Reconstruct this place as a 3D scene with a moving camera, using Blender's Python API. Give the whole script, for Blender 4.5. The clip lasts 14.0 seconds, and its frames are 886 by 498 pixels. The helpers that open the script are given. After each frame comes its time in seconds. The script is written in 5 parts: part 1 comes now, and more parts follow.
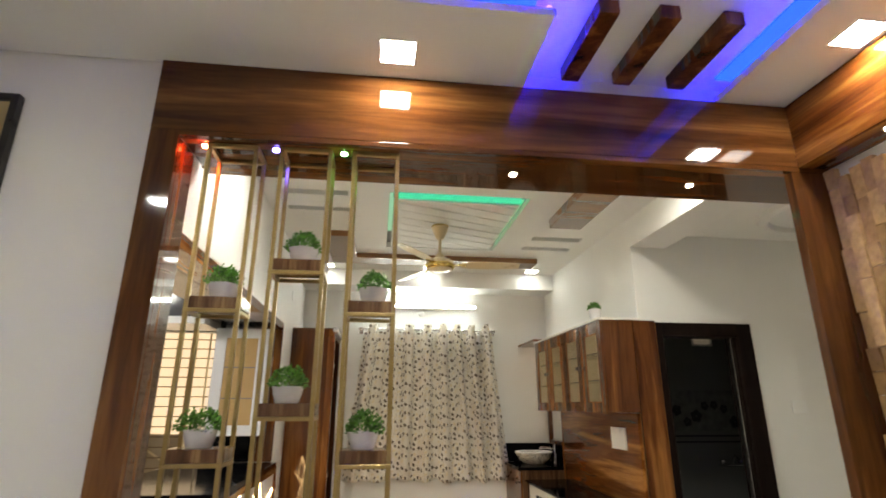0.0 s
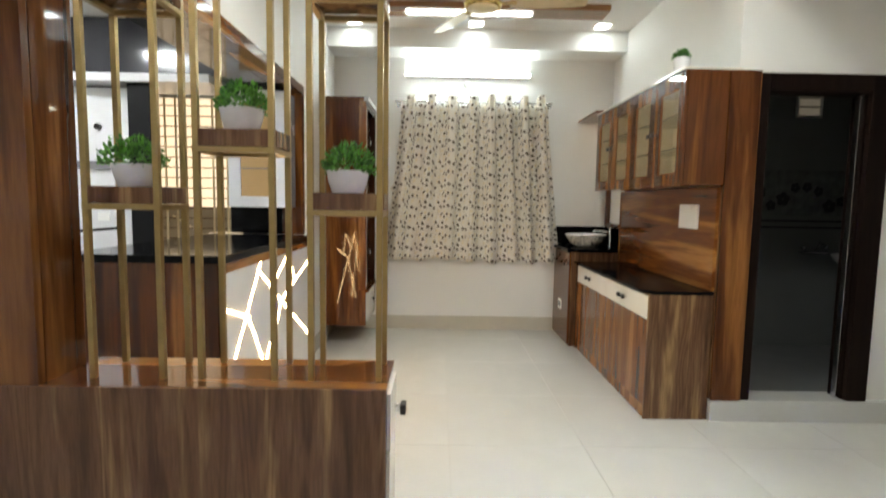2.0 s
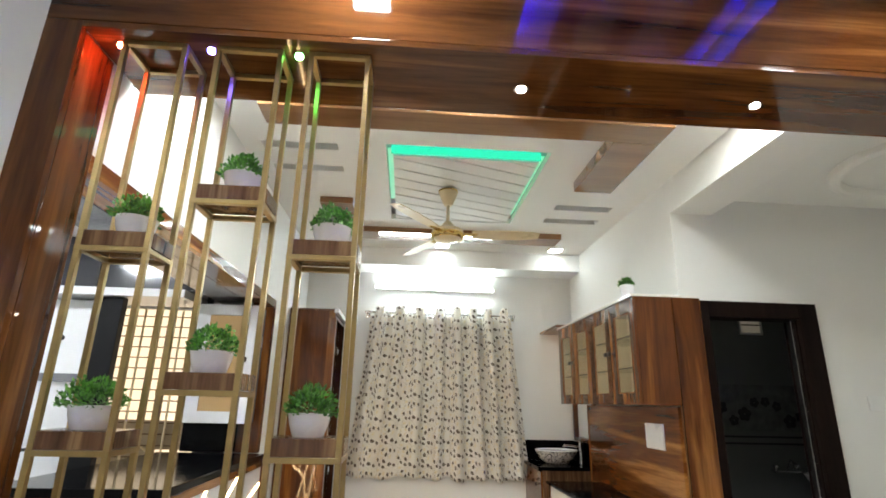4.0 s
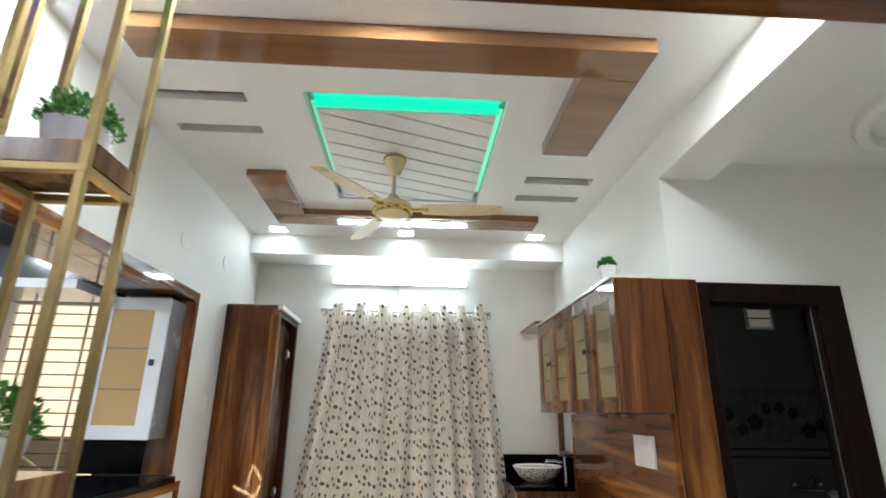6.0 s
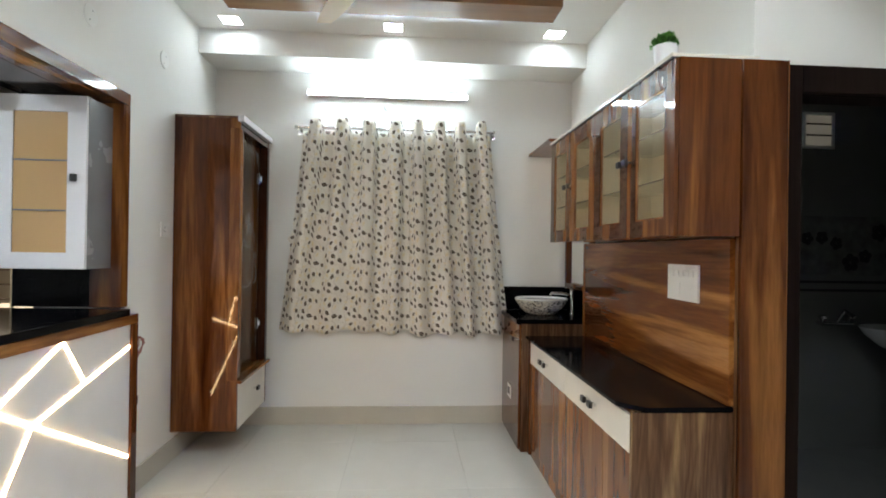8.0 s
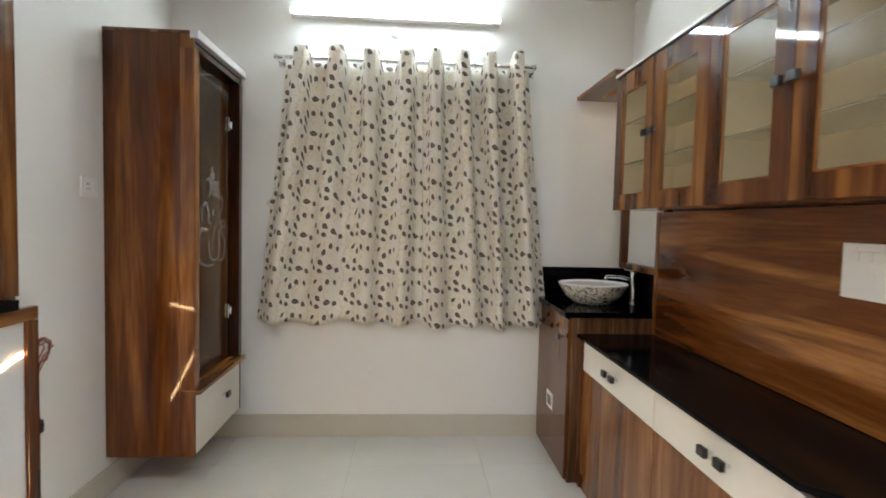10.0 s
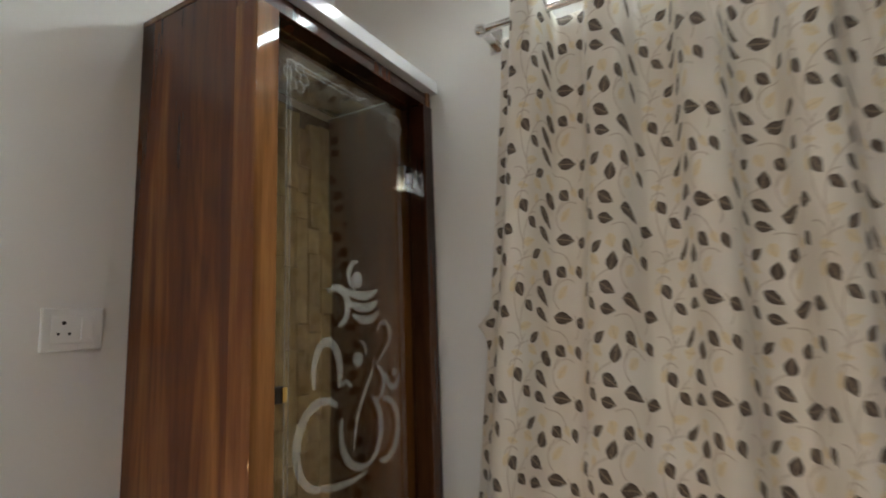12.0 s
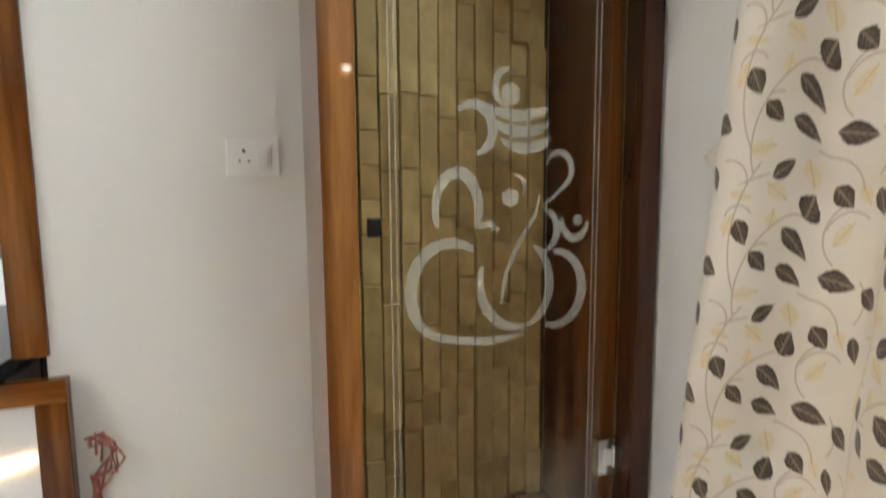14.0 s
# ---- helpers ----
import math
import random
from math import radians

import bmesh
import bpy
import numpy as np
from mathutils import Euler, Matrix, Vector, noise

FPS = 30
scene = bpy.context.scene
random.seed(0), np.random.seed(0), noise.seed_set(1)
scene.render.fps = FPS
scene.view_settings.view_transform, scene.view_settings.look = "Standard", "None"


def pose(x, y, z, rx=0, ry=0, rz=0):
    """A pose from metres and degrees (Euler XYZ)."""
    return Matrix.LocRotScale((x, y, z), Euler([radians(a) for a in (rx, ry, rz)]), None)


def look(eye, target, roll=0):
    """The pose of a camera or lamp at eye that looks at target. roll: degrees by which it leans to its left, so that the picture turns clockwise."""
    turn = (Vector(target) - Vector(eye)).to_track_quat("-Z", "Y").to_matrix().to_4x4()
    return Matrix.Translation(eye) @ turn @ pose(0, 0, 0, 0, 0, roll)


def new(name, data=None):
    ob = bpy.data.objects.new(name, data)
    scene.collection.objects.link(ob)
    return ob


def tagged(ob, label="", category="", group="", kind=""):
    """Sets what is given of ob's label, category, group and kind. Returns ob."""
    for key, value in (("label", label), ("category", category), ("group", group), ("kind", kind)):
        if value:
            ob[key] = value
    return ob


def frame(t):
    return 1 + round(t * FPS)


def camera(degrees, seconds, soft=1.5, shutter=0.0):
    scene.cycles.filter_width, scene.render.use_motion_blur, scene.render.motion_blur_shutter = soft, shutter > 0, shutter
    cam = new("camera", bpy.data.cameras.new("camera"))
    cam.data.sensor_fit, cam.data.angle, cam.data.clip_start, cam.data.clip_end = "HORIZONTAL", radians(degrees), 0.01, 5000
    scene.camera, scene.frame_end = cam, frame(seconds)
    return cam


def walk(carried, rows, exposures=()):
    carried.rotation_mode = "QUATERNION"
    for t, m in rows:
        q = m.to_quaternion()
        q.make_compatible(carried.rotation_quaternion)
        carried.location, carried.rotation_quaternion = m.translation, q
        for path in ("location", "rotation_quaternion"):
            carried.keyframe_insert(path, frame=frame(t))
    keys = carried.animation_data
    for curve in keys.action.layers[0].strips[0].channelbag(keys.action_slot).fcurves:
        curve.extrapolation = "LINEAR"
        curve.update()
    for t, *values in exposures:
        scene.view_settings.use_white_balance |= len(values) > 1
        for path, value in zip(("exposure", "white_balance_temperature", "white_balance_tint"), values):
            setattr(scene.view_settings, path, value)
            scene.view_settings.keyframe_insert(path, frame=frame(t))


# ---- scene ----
cam = camera(81.6, 14.0, 1.7, 0.3)
PATH = [
    (0, (0.072, -0.115, 1.611), (0.306, 1.783, 2.196), 0.1),
    (0.5, (0.239, -0.086, 1.635), (0.535, 1.789, 2.264), 0.0),
    (1, (0.356, 0.14, 1.587), (0.553, 2.079, 2.035), 0.4),
    (1.5, (0.317, 0.419, 1.492), (0.423, 2.41, 1.651), 0.6),
    (2, (0.290, 0.566, 1.422), (0.314, 2.558, 1.244), 0.95),
    (2.5, (0.286, 0.59, 1.331), (0.241, 2.524, 0.821), 1.5),
    (3, (0.282, 0.62, 1.23), (0.205, 2.514, 0.591), 2.1),
    (3.5, (0.288, 0.606, 1.371), (0.271, 2.603, 1.297), 2.1),
    (4, (0.305, 0.467, 1.551), (0.429, 2.379, 2.125), 1.3),
    (6.5, (0.784, 1.443, 1.555), (0.887, 3.346, 2.162), 0.7),
    (7, (0.755, 1.721, 1.555), (0.87, 3.682, 1.929), 0.8),
    (7.5, (0.778, 1.81, 1.505), (0.914, 3.802, 1.618), 0.7),
    (10, (0.717, 2.823, 1.474), (0.842, 4.817, 1.371), 1.4),
    (10.5, (0.587, 3.358, 1.555), (0.672, 5.35, 1.717), 0.9),
    (11, (0.487, 3.872, 1.539), (0.429, 5.865, 1.688), 0.6),
    (11.5, (0.398, 4.349, 1.598), (-0.009, 6.301, 1.751), -1.2),
    (12, (0.468, 4.827, 1.596), (-0.519, 6.545, 1.872), -1.9),
    (12.5, (0.492, 5.178, 1.654), (-1.011, 6.43, 2.072), -2.3),
    (13, (0.616, 5.37, 1.73), (-1.156, 6.175, 2.19), -0.9),
    (13.5, (0.584, 5.429, 1.637), (-1.293, 6.088, 1.84), -0.9),
    (14, (0.547, 5.451, 1.507), (-1.336, 6.091, 1.296), -0.4),
]
walk(cam, [(t, look(eye, target, roll)) for t, eye, target, roll in PATH], [(0.0, 1.0, 8000, 12), (0.5, 1.0, 7300, 12), (1.0, 1.1, 7600, 12), (1.5, 1.15, 7700, 10), (2.0, 1.2, 7100, 10), (3.0, 0.95, 7100, 11), (3.5, 1.1, 7500, 11), (4.0, 1.35, 6800, 10), (6.5, 1.3, 6300, 9), (7.5, 1.15, 6400, 10), (10.0, 1.2, 6600, 12), (10.5, 1.12, 6500, 11), (11.0, 0.75, 6900, 14), (11.5, 0.55, 7200, 16), (12.5, 0.92, 6500, 13), (13.0, 1.12, 6200, 11), (13.5, 1.28, 6400, 12), (14.0, 1.65, 6800, 12)])

# ---- light ----
scene.view_settings.exposure = 0.0
world = bpy.data.worlds.new("world")
scene.world = world
world.use_nodes = True
world.node_tree.nodes["Background"].inputs[0].default_value = (0.5, 0.55, 0.6, 1)
world.node_tree.nodes["Background"].inputs[1].default_value = 0.02

TUBE, PANEL, NEAR, HALL_PANEL, KITCHEN, PASSAGE = 34.0, 17.0, 58.0, 108.0, 60.0, 2.4
GREEN, BLUE, WARM_LED = 0.36, 64.0, 13.0


# ---- materials ----
def nodes_of(name):
    m = bpy.data.materials.new(name)
    m.use_nodes = True
    t = m.node_tree
    return m, t, t.nodes["Principled BSDF"]


def node(t, kind, **inputs):
    n = t.nodes.new(kind)
    for key, value in inputs.items():
        n.inputs[key.replace("_", " ")].default_value = value
    return n


def ramp(t, fac, stops):
    n = t.nodes.new("ShaderNodeValToRGB")
    e = n.color_ramp.elements
    while len(e) < len(stops):
        e.new(0.5)
    for k, (p, c) in enumerate(stops):
        e[k].position, e[k].color = p, (*c, 1)
    t.links.new(fac, n.inputs[0])
    return n.outputs[0]


def math_node(t, op, a, b=None, c=None):
    n = t.nodes.new("ShaderNodeMath")
    n.operation = op
    for k, v in enumerate((a, b, c)):
        if v is None:
            continue
        if isinstance(v, (int, float)):
            n.inputs[k].default_value = v
        else:
            t.links.new(v, n.inputs[k])
    return n.outputs[0]


def mix(t, fac, a, b, mode="MIX"):
    n = t.nodes.new("ShaderNodeMix")
    n.data_type, n.blend_type = "RGBA", mode
    for k, v in ((0, fac), (6, a), (7, b)):
        if isinstance(v, (int, float)):
            n.inputs[k].default_value = v
        elif isinstance(v, tuple):
            n.inputs[k].default_value = (*v, 1)
        else:
            t.links.new(v, n.inputs[k])
    return n.outputs[2]


def bump(t, p, height, strength=0.2, distance=0.002):
    b = node(t, "ShaderNodeBump", Strength=strength, Distance=distance)
    t.links.new(height, b.inputs["Height"])
    t.links.new(b.outputs[0], p.inputs["Normal"])


def paint(name, colour, rough=0.6, vary=0.05, scale=3.0, grain=0.15, spec=0.3, metal=0.0):
    """Plain paint, plastic, metal or laminate with faint mottling and fine grain."""
    m, t, p = nodes_of(name)
    co = t.nodes.new("ShaderNodeTexCoord").outputs["Object"]
    a = node(t, "ShaderNodeTexNoise", Scale=scale, Detail=4.0)
    b = node(t, "ShaderNodeTexNoise", Scale=scale * 60, Detail=2.0)
    t.links.new(co, a.inputs["Vector"]), t.links.new(co, b.inputs["Vector"])
    dark = tuple(c * (1 - vary * 2) for c in colour)
    light = tuple(min(1, c * (1 + vary)) for c in colour)
    t.links.new(ramp(t, a.outputs[0], [(0.3, dark), (0.7, light)]), p.inputs["Base Color"])
    t.links.new(math_node(t, "MULTIPLY_ADD", a.outputs[0], 0.2, rough - 0.1), p.inputs["Roughness"])
    p.inputs["Specular IOR Level"].default_value, p.inputs["Metallic"].default_value = spec, metal
    if grain:
        bump(t, p, b.outputs[0], grain, 0.001)
    return m


def wood(name, dark, mid, light, axis="z", rough=0.10, scale=1.0, coat=0.15, figure=0.42):
    """Glossy printed wood laminate, grain along one axis, each panel its own cut."""
    m, t, p = nodes_of(name)
    co = t.nodes.new("ShaderNodeTexCoord").outputs["Object"]
    rnd = t.nodes.new("ShaderNodeObjectInfo").outputs["Random"]
    add = t.nodes.new("ShaderNodeVectorMath")
    add.operation = "MULTIPLY_ADD"
    mul = t.nodes.new("ShaderNodeCombineXYZ")
    for k in range(3):
        t.links.new(rnd, mul.inputs[k])
    t.links.new(mul.outputs[0], add.inputs[0])
    add.inputs[1].default_value = (3.1, 5.7, 4.3)
    t.links.new(co, add.inputs[2])
    mp = t.nodes.new("ShaderNodeMapping")
    t.links.new(add.outputs[0], mp.inputs["Vector"])
    s = [1.0, 1.0, 1.0]
    s["xyz".index(axis)] = 0.075
    mp.inputs["Scale"].default_value = [v * scale for v in s]
    wide = node(t, "ShaderNodeTexNoise", Scale=8.5, Detail=3.0, Roughness=0.5, Distortion=0.35)
    ring = node(t, "ShaderNodeTexNoise", Scale=6.0, Detail=1.0, Roughness=0.4, Distortion=0.5)
    fine = node(t, "ShaderNodeTexNoise", Scale=90.0, Detail=5.0, Roughness=0.65)
    for n in (wide, ring, fine):
        t.links.new(mp.outputs[0], n.inputs["Vector"])
    lines = math_node(t, "FRACT", math_node(t, "MULTIPLY", ring.outputs[0], 9.0))
    lines = math_node(t, "ABSOLUTE", math_node(t, "SUBTRACT", lines, 0.5))
    base = ramp(t, wide.outputs[0], [(0.33, dark), (0.44, mid), (0.51, mid), (0.64, light)])
    streak = ramp(t, lines, [(0.05, (0.62, 0.55, 0.5)), (0.3, (1, 1, 1))])
    grain = ramp(t, fine.outputs[0], [(0.35, (0.72, 0.68, 0.64)), (0.6, (1.08, 1.08, 1.08))])
    col = mix(t, figure, base, streak, "MULTIPLY")
    col = mix(t, min(0.7, figure * 1.6), col, grain, "MULTIPLY")
    t.links.new(col, p.inputs["Base Color"])
    p.inputs["Roughness"].default_value = rough
    p.inputs["Coat Weight"].default_value, p.inputs["Coat Roughness"].default_value = coat, 0.03
    p.inputs["Specular IOR Level"].default_value = 0.32
    bump(t, p, fine.outputs[0], 0.05, 0.0006)
    return m


def glow(name, colour, strength, body=0.8):
    m, t, p = nodes_of(name)
    p.inputs["Base Color"].default_value = (body, body, body, 1)
    p.inputs["Emission Color"].default_value = (*colour, 1)
    p.inputs["Emission Strength"].default_value = strength
    return m


def glass(name, colour=(1, 1, 1), rough=0.0, gloss=1.0):
    """A thin pane: mostly clear, with a mirror's share of gloss."""
    m, t, p = nodes_of(name)
    out = t.nodes["Material Output"]
    clear = node(t, "ShaderNodeBsdfTransparent")
    clear.inputs[0].default_value = (*colour, 1)
    shine = node(t, "ShaderNodeBsdfGlossy", Roughness=rough)
    fres = node(t, "ShaderNodeFresnel", IOR=1.5)
    fac = math_node(t, "MULTIPLY_ADD", fres.outputs[0], gloss, 0.03 * gloss)
    mx = t.nodes.new("ShaderNodeMixShader")
    t.links.new(fac, mx.inputs[0])
    t.links.new(clear.outputs[0], mx.inputs[1]), t.links.new(shine.outputs[0], mx.inputs[2])
    t.links.new(mx.outputs[0], out.inputs[0])
    return m


def frosted(name, colour, share):
    """Etched or tinted glass that lets part of what is behind it show."""
    m, t, p = nodes_of(name)
    out = t.nodes["Material Output"]
    clear = node(t, "ShaderNodeBsdfTransparent")
    p.inputs["Base Color"].default_value = (*colour, 1)
    p.inputs["Roughness"].default_value = 0.2
    mx = t.nodes.new("ShaderNodeMixShader")
    mx.inputs[0].default_value = share
    t.links.new(clear.outputs[0], mx.inputs[1]), t.links.new(p.outputs[0], mx.inputs[2])
    t.links.new(mx.outputs[0], out.inputs[0])
    return m


def tile_mat(name, colour, rough):
    m, t, p = nodes_of(name)
    co = t.nodes.new("ShaderNodeTexCoord").outputs["Object"]
    rnd = t.nodes.new("ShaderNodeObjectInfo").outputs["Random"]
    a = node(t, "ShaderNodeTexNoise", Scale=2.2, Detail=5.0, Distortion=1.2)
    b = node(t, "ShaderNodeTexNoise", Scale=240.0, Detail=2.0)
    t.links.new(co, a.inputs["Vector"]), t.links.new(co, b.inputs["Vector"])
    col = ramp(t, a.outputs[0], [(0.3, tuple(c * 0.93 for c in colour)), (0.7, colour)])
    sp = ramp(t, b.outputs[0], [(0.35, (0.93, 0.92, 0.9)), (0.6, (1, 1, 1))])
    col = mix(t, 1.0, col, sp, "MULTIPLY")
    tone = ramp(t, rnd, [(0, (0.97, 0.97, 0.97)), (1, (1, 1, 1))])
    t.links.new(mix(t, 1.0, col, tone, "MULTIPLY"), p.inputs["Base Color"])
    t.links.new(math_node(t, "MULTIPLY_ADD", a.outputs[0], 0.1, rough - 0.05), p.inputs["Roughness"])
    p.inputs["Specular IOR Level"].default_value = 0.4
    return m


def stone_mat(name, dark, light):
    m, t, p = nodes_of(name)
    co = t.nodes.new("ShaderNodeTexCoord").outputs["Object"]
    rnd = t.nodes.new("ShaderNodeObjectInfo").outputs["Random"]
    isl = t.nodes.new("ShaderNodeNewGeometry").outputs["Random Per Island"]
    a = node(t, "ShaderNodeTexNoise", Scale=14.0, Detail=6.0, Roughness=0.65)
    t.links.new(co, a.inputs["Vector"])
    sel = math_node(t, "FRACT", math_node(t, "ADD", math_node(t, "MULTIPLY", rnd, 0.97), isl))
    col = ramp(t, sel, [(0.0, dark), (0.5, tuple((u + v) / 2 for u, v in zip(dark, light))), (1.0, light)])
    mot = ramp(t, a.outputs[0], [(0.3, (0.6, 0.55, 0.48)), (0.65, (1.05, 1.05, 1.02))])
    t.links.new(mix(t, 0.9, col, mot, "MULTIPLY"), p.inputs["Base Color"])
    p.inputs["Roughness"].default_value = 0.65
    bump(t, p, a.outputs[0], 0.5, 0.004)
    return m


PX_REPEAT, PZ_REPEAT = 0.310, 0.233


def wrapped(t, uv, x, z):
    """The offset from the nearest copy of a point of the repeating print."""
    w = t.nodes.new("ShaderNodeVectorMath")
    w.operation = "WRAP"
    t.links.new(uv, w.inputs[0])
    w.inputs[1].default_value = (x + PX_REPEAT / 2, z + PZ_REPEAT / 2, 1)
    w.inputs[2].default_value = (x - PX_REPEAT / 2, z - PZ_REPEAT / 2, -1)
    s = t.nodes.new("ShaderNodeVectorMath")
    s.operation = "SUBTRACT"
    t.links.new(w.outputs[0], s.inputs[0])
    s.inputs[1].default_value = (x, z, 0)
    return s.outputs[0]


def printed_leaves(t, uv, leaves):
    """Leaf shapes (x, z, turn, length, width): the mask, and the places along and across the leaf."""
    total = along = across = None
    for x, z, turn, length, width in leaves:
        mp = t.nodes.new("ShaderNodeMapping")
        mp.vector_type = "TEXTURE"
        mp.inputs["Rotation"].default_value = (0, 0, radians(turn))
        mp.inputs["Scale"].default_value = (length / 2, width / 2, 1)
        t.links.new(wrapped(t, uv, x, z), mp.inputs["Vector"])
        sp = t.nodes.new("ShaderNodeSeparateXYZ")
        t.links.new(mp.outputs[0], sp.inputs[0])
        u, v = sp.outputs[0], sp.outputs[1]
        belly = math_node(t, "SUBTRACT", 1.0, math_node(t, "MULTIPLY", u, u))
        belly = math_node(t, "MULTIPLY", belly, math_node(t, "MAXIMUM", math_node(t, "MULTIPLY_ADD", u, -0.38, 1.0), 0.05))
        m = math_node(t, "LESS_THAN", math_node(t, "ABSOLUTE", v), belly)
        if total is None:
            total, along, across = m, math_node(t, "MULTIPLY", m, u), math_node(t, "MULTIPLY", m, v)
        else:
            total = math_node(t, "MAXIMUM", total, m)
            along = math_node(t, "MULTIPLY_ADD", m, u, along)
            across = math_node(t, "MULTIPLY_ADD", m, v, across)
    return total, along, across


def printed_stems(t, uv, stems, half):
    """Thin arcs, each through three points of the print."""
    total = None
    for ax, ay, bx, by, cx, cy in stems:
        d = 2 * (ax * (by - cy) + bx * (cy - ay) + cx * (ay - by))
        a2, b2, c2 = ax * ax + ay * ay, bx * bx + by * by, cx * cx + cy * cy
        ox, oy = (a2 * (by - cy) + b2 * (cy - ay) + c2 * (ay - by)) / d, (a2 * (cx - bx) + b2 * (ax - cx) + c2 * (bx - ax)) / d
        r = math.hypot(ax - ox, ay - oy)
        mid = Vector((bx - ox, by - oy)).normalized()
        reach = min(mid.dot(Vector((ax - ox, ay - oy))), mid.dot(Vector((cx - ox, cy - oy))))
        # wrap about the arc's own middle, then measure from its centre
        off = t.nodes.new("ShaderNodeVectorMath")
        off.operation = "ADD"
        t.links.new(wrapped(t, uv, (ax + bx + cx) / 3, (ay + by + cy) / 3), off.inputs[0])
        off.inputs[1].default_value = ((ax + bx + cx) / 3 - ox, (ay + by + cy) / 3 - oy, 0)
        ln = t.nodes.new("ShaderNodeVectorMath")
        ln.operation = "LENGTH"
        dt = t.nodes.new("ShaderNodeVectorMath")
        dt.operation = "DOT_PRODUCT"
        dt.inputs[1].default_value = (mid.x, mid.y, 0)
        t.links.new(off.outputs[0], ln.inputs[0]), t.links.new(off.outputs[0], dt.inputs[0])
        on = math_node(t, "LESS_THAN", math_node(t, "ABSOLUTE", math_node(t, "SUBTRACT", ln.outputs["Value"], r)), half)
        on = math_node(t, "MULTIPLY", on, math_node(t, "GREATER_THAN", dt.outputs["Value"], reach))
        total = on if total is None else math_node(t, "MAXIMUM", total, on)
    return total


DARK_LEAVES = [(0.129, 0.128, -10, 0.0718, 0.0362), (0.119, 0.264, -45, 0.0483, 0.0338), (0.045, 0.112, -17, 0.0549, 0.0288),
               (0.012, 0.277, 35, 0.0493, 0.0263), (0.065, 0.233, 76, 0.0505, 0.0375), (0.046, 0.166, -33, 0.0629, 0.0325),
               (-0.055, 0.176, -63, 0.0471, 0.0313), (-0.016, 0.130, -42, 0.0483, 0.0275), (-0.112, 0.112, -22, 0.0493, 0.0338),
               (-0.124, 0.259, -66, 0.0449, 0.0263)]
PALE_LEAVES = [(-0.029, 0.309, 12, 0.052, 0.024), (0.003, 0.242, -35, 0.048, 0.027), (-0.062, 0.236, -10, 0.042, 0.018), (-0.080, 0.188, 70, 0.042, 0.024),
               (-0.002, 0.200, 80, 0.030, 0.022), (0.062, 0.284, -70, 0.040, 0.034), (0.126, 0.206, 52, 0.052, 0.026), (0.155, 0.268, -58, 0.036, 0.020)]
STEMS = [(-0.054, 0.073, -0.036, 0.146, 0.056, 0.211), (-0.064, 0.252, -0.043, 0.260, -0.017, 0.266), (-0.089, 0.288, -0.064, 0.277, -0.060, 0.242),
         (-0.090, 0.199, -0.070, 0.217, -0.044, 0.205), (-0.036, 0.148, -0.022, 0.156, -0.011, 0.157), (0.065, 0.321, 0.117, 0.316, 0.145, 0.281),
         (0.127, 0.252, 0.090, 0.206, 0.104, 0.160), (0.095, 0.213, 0.124, 0.238, 0.164, 0.229), (0.166, 0.132, 0.182, 0.100, 0.170, 0.064),
         (-0.060, 0.242, -0.075, 0.190, -0.054, 0.073)]


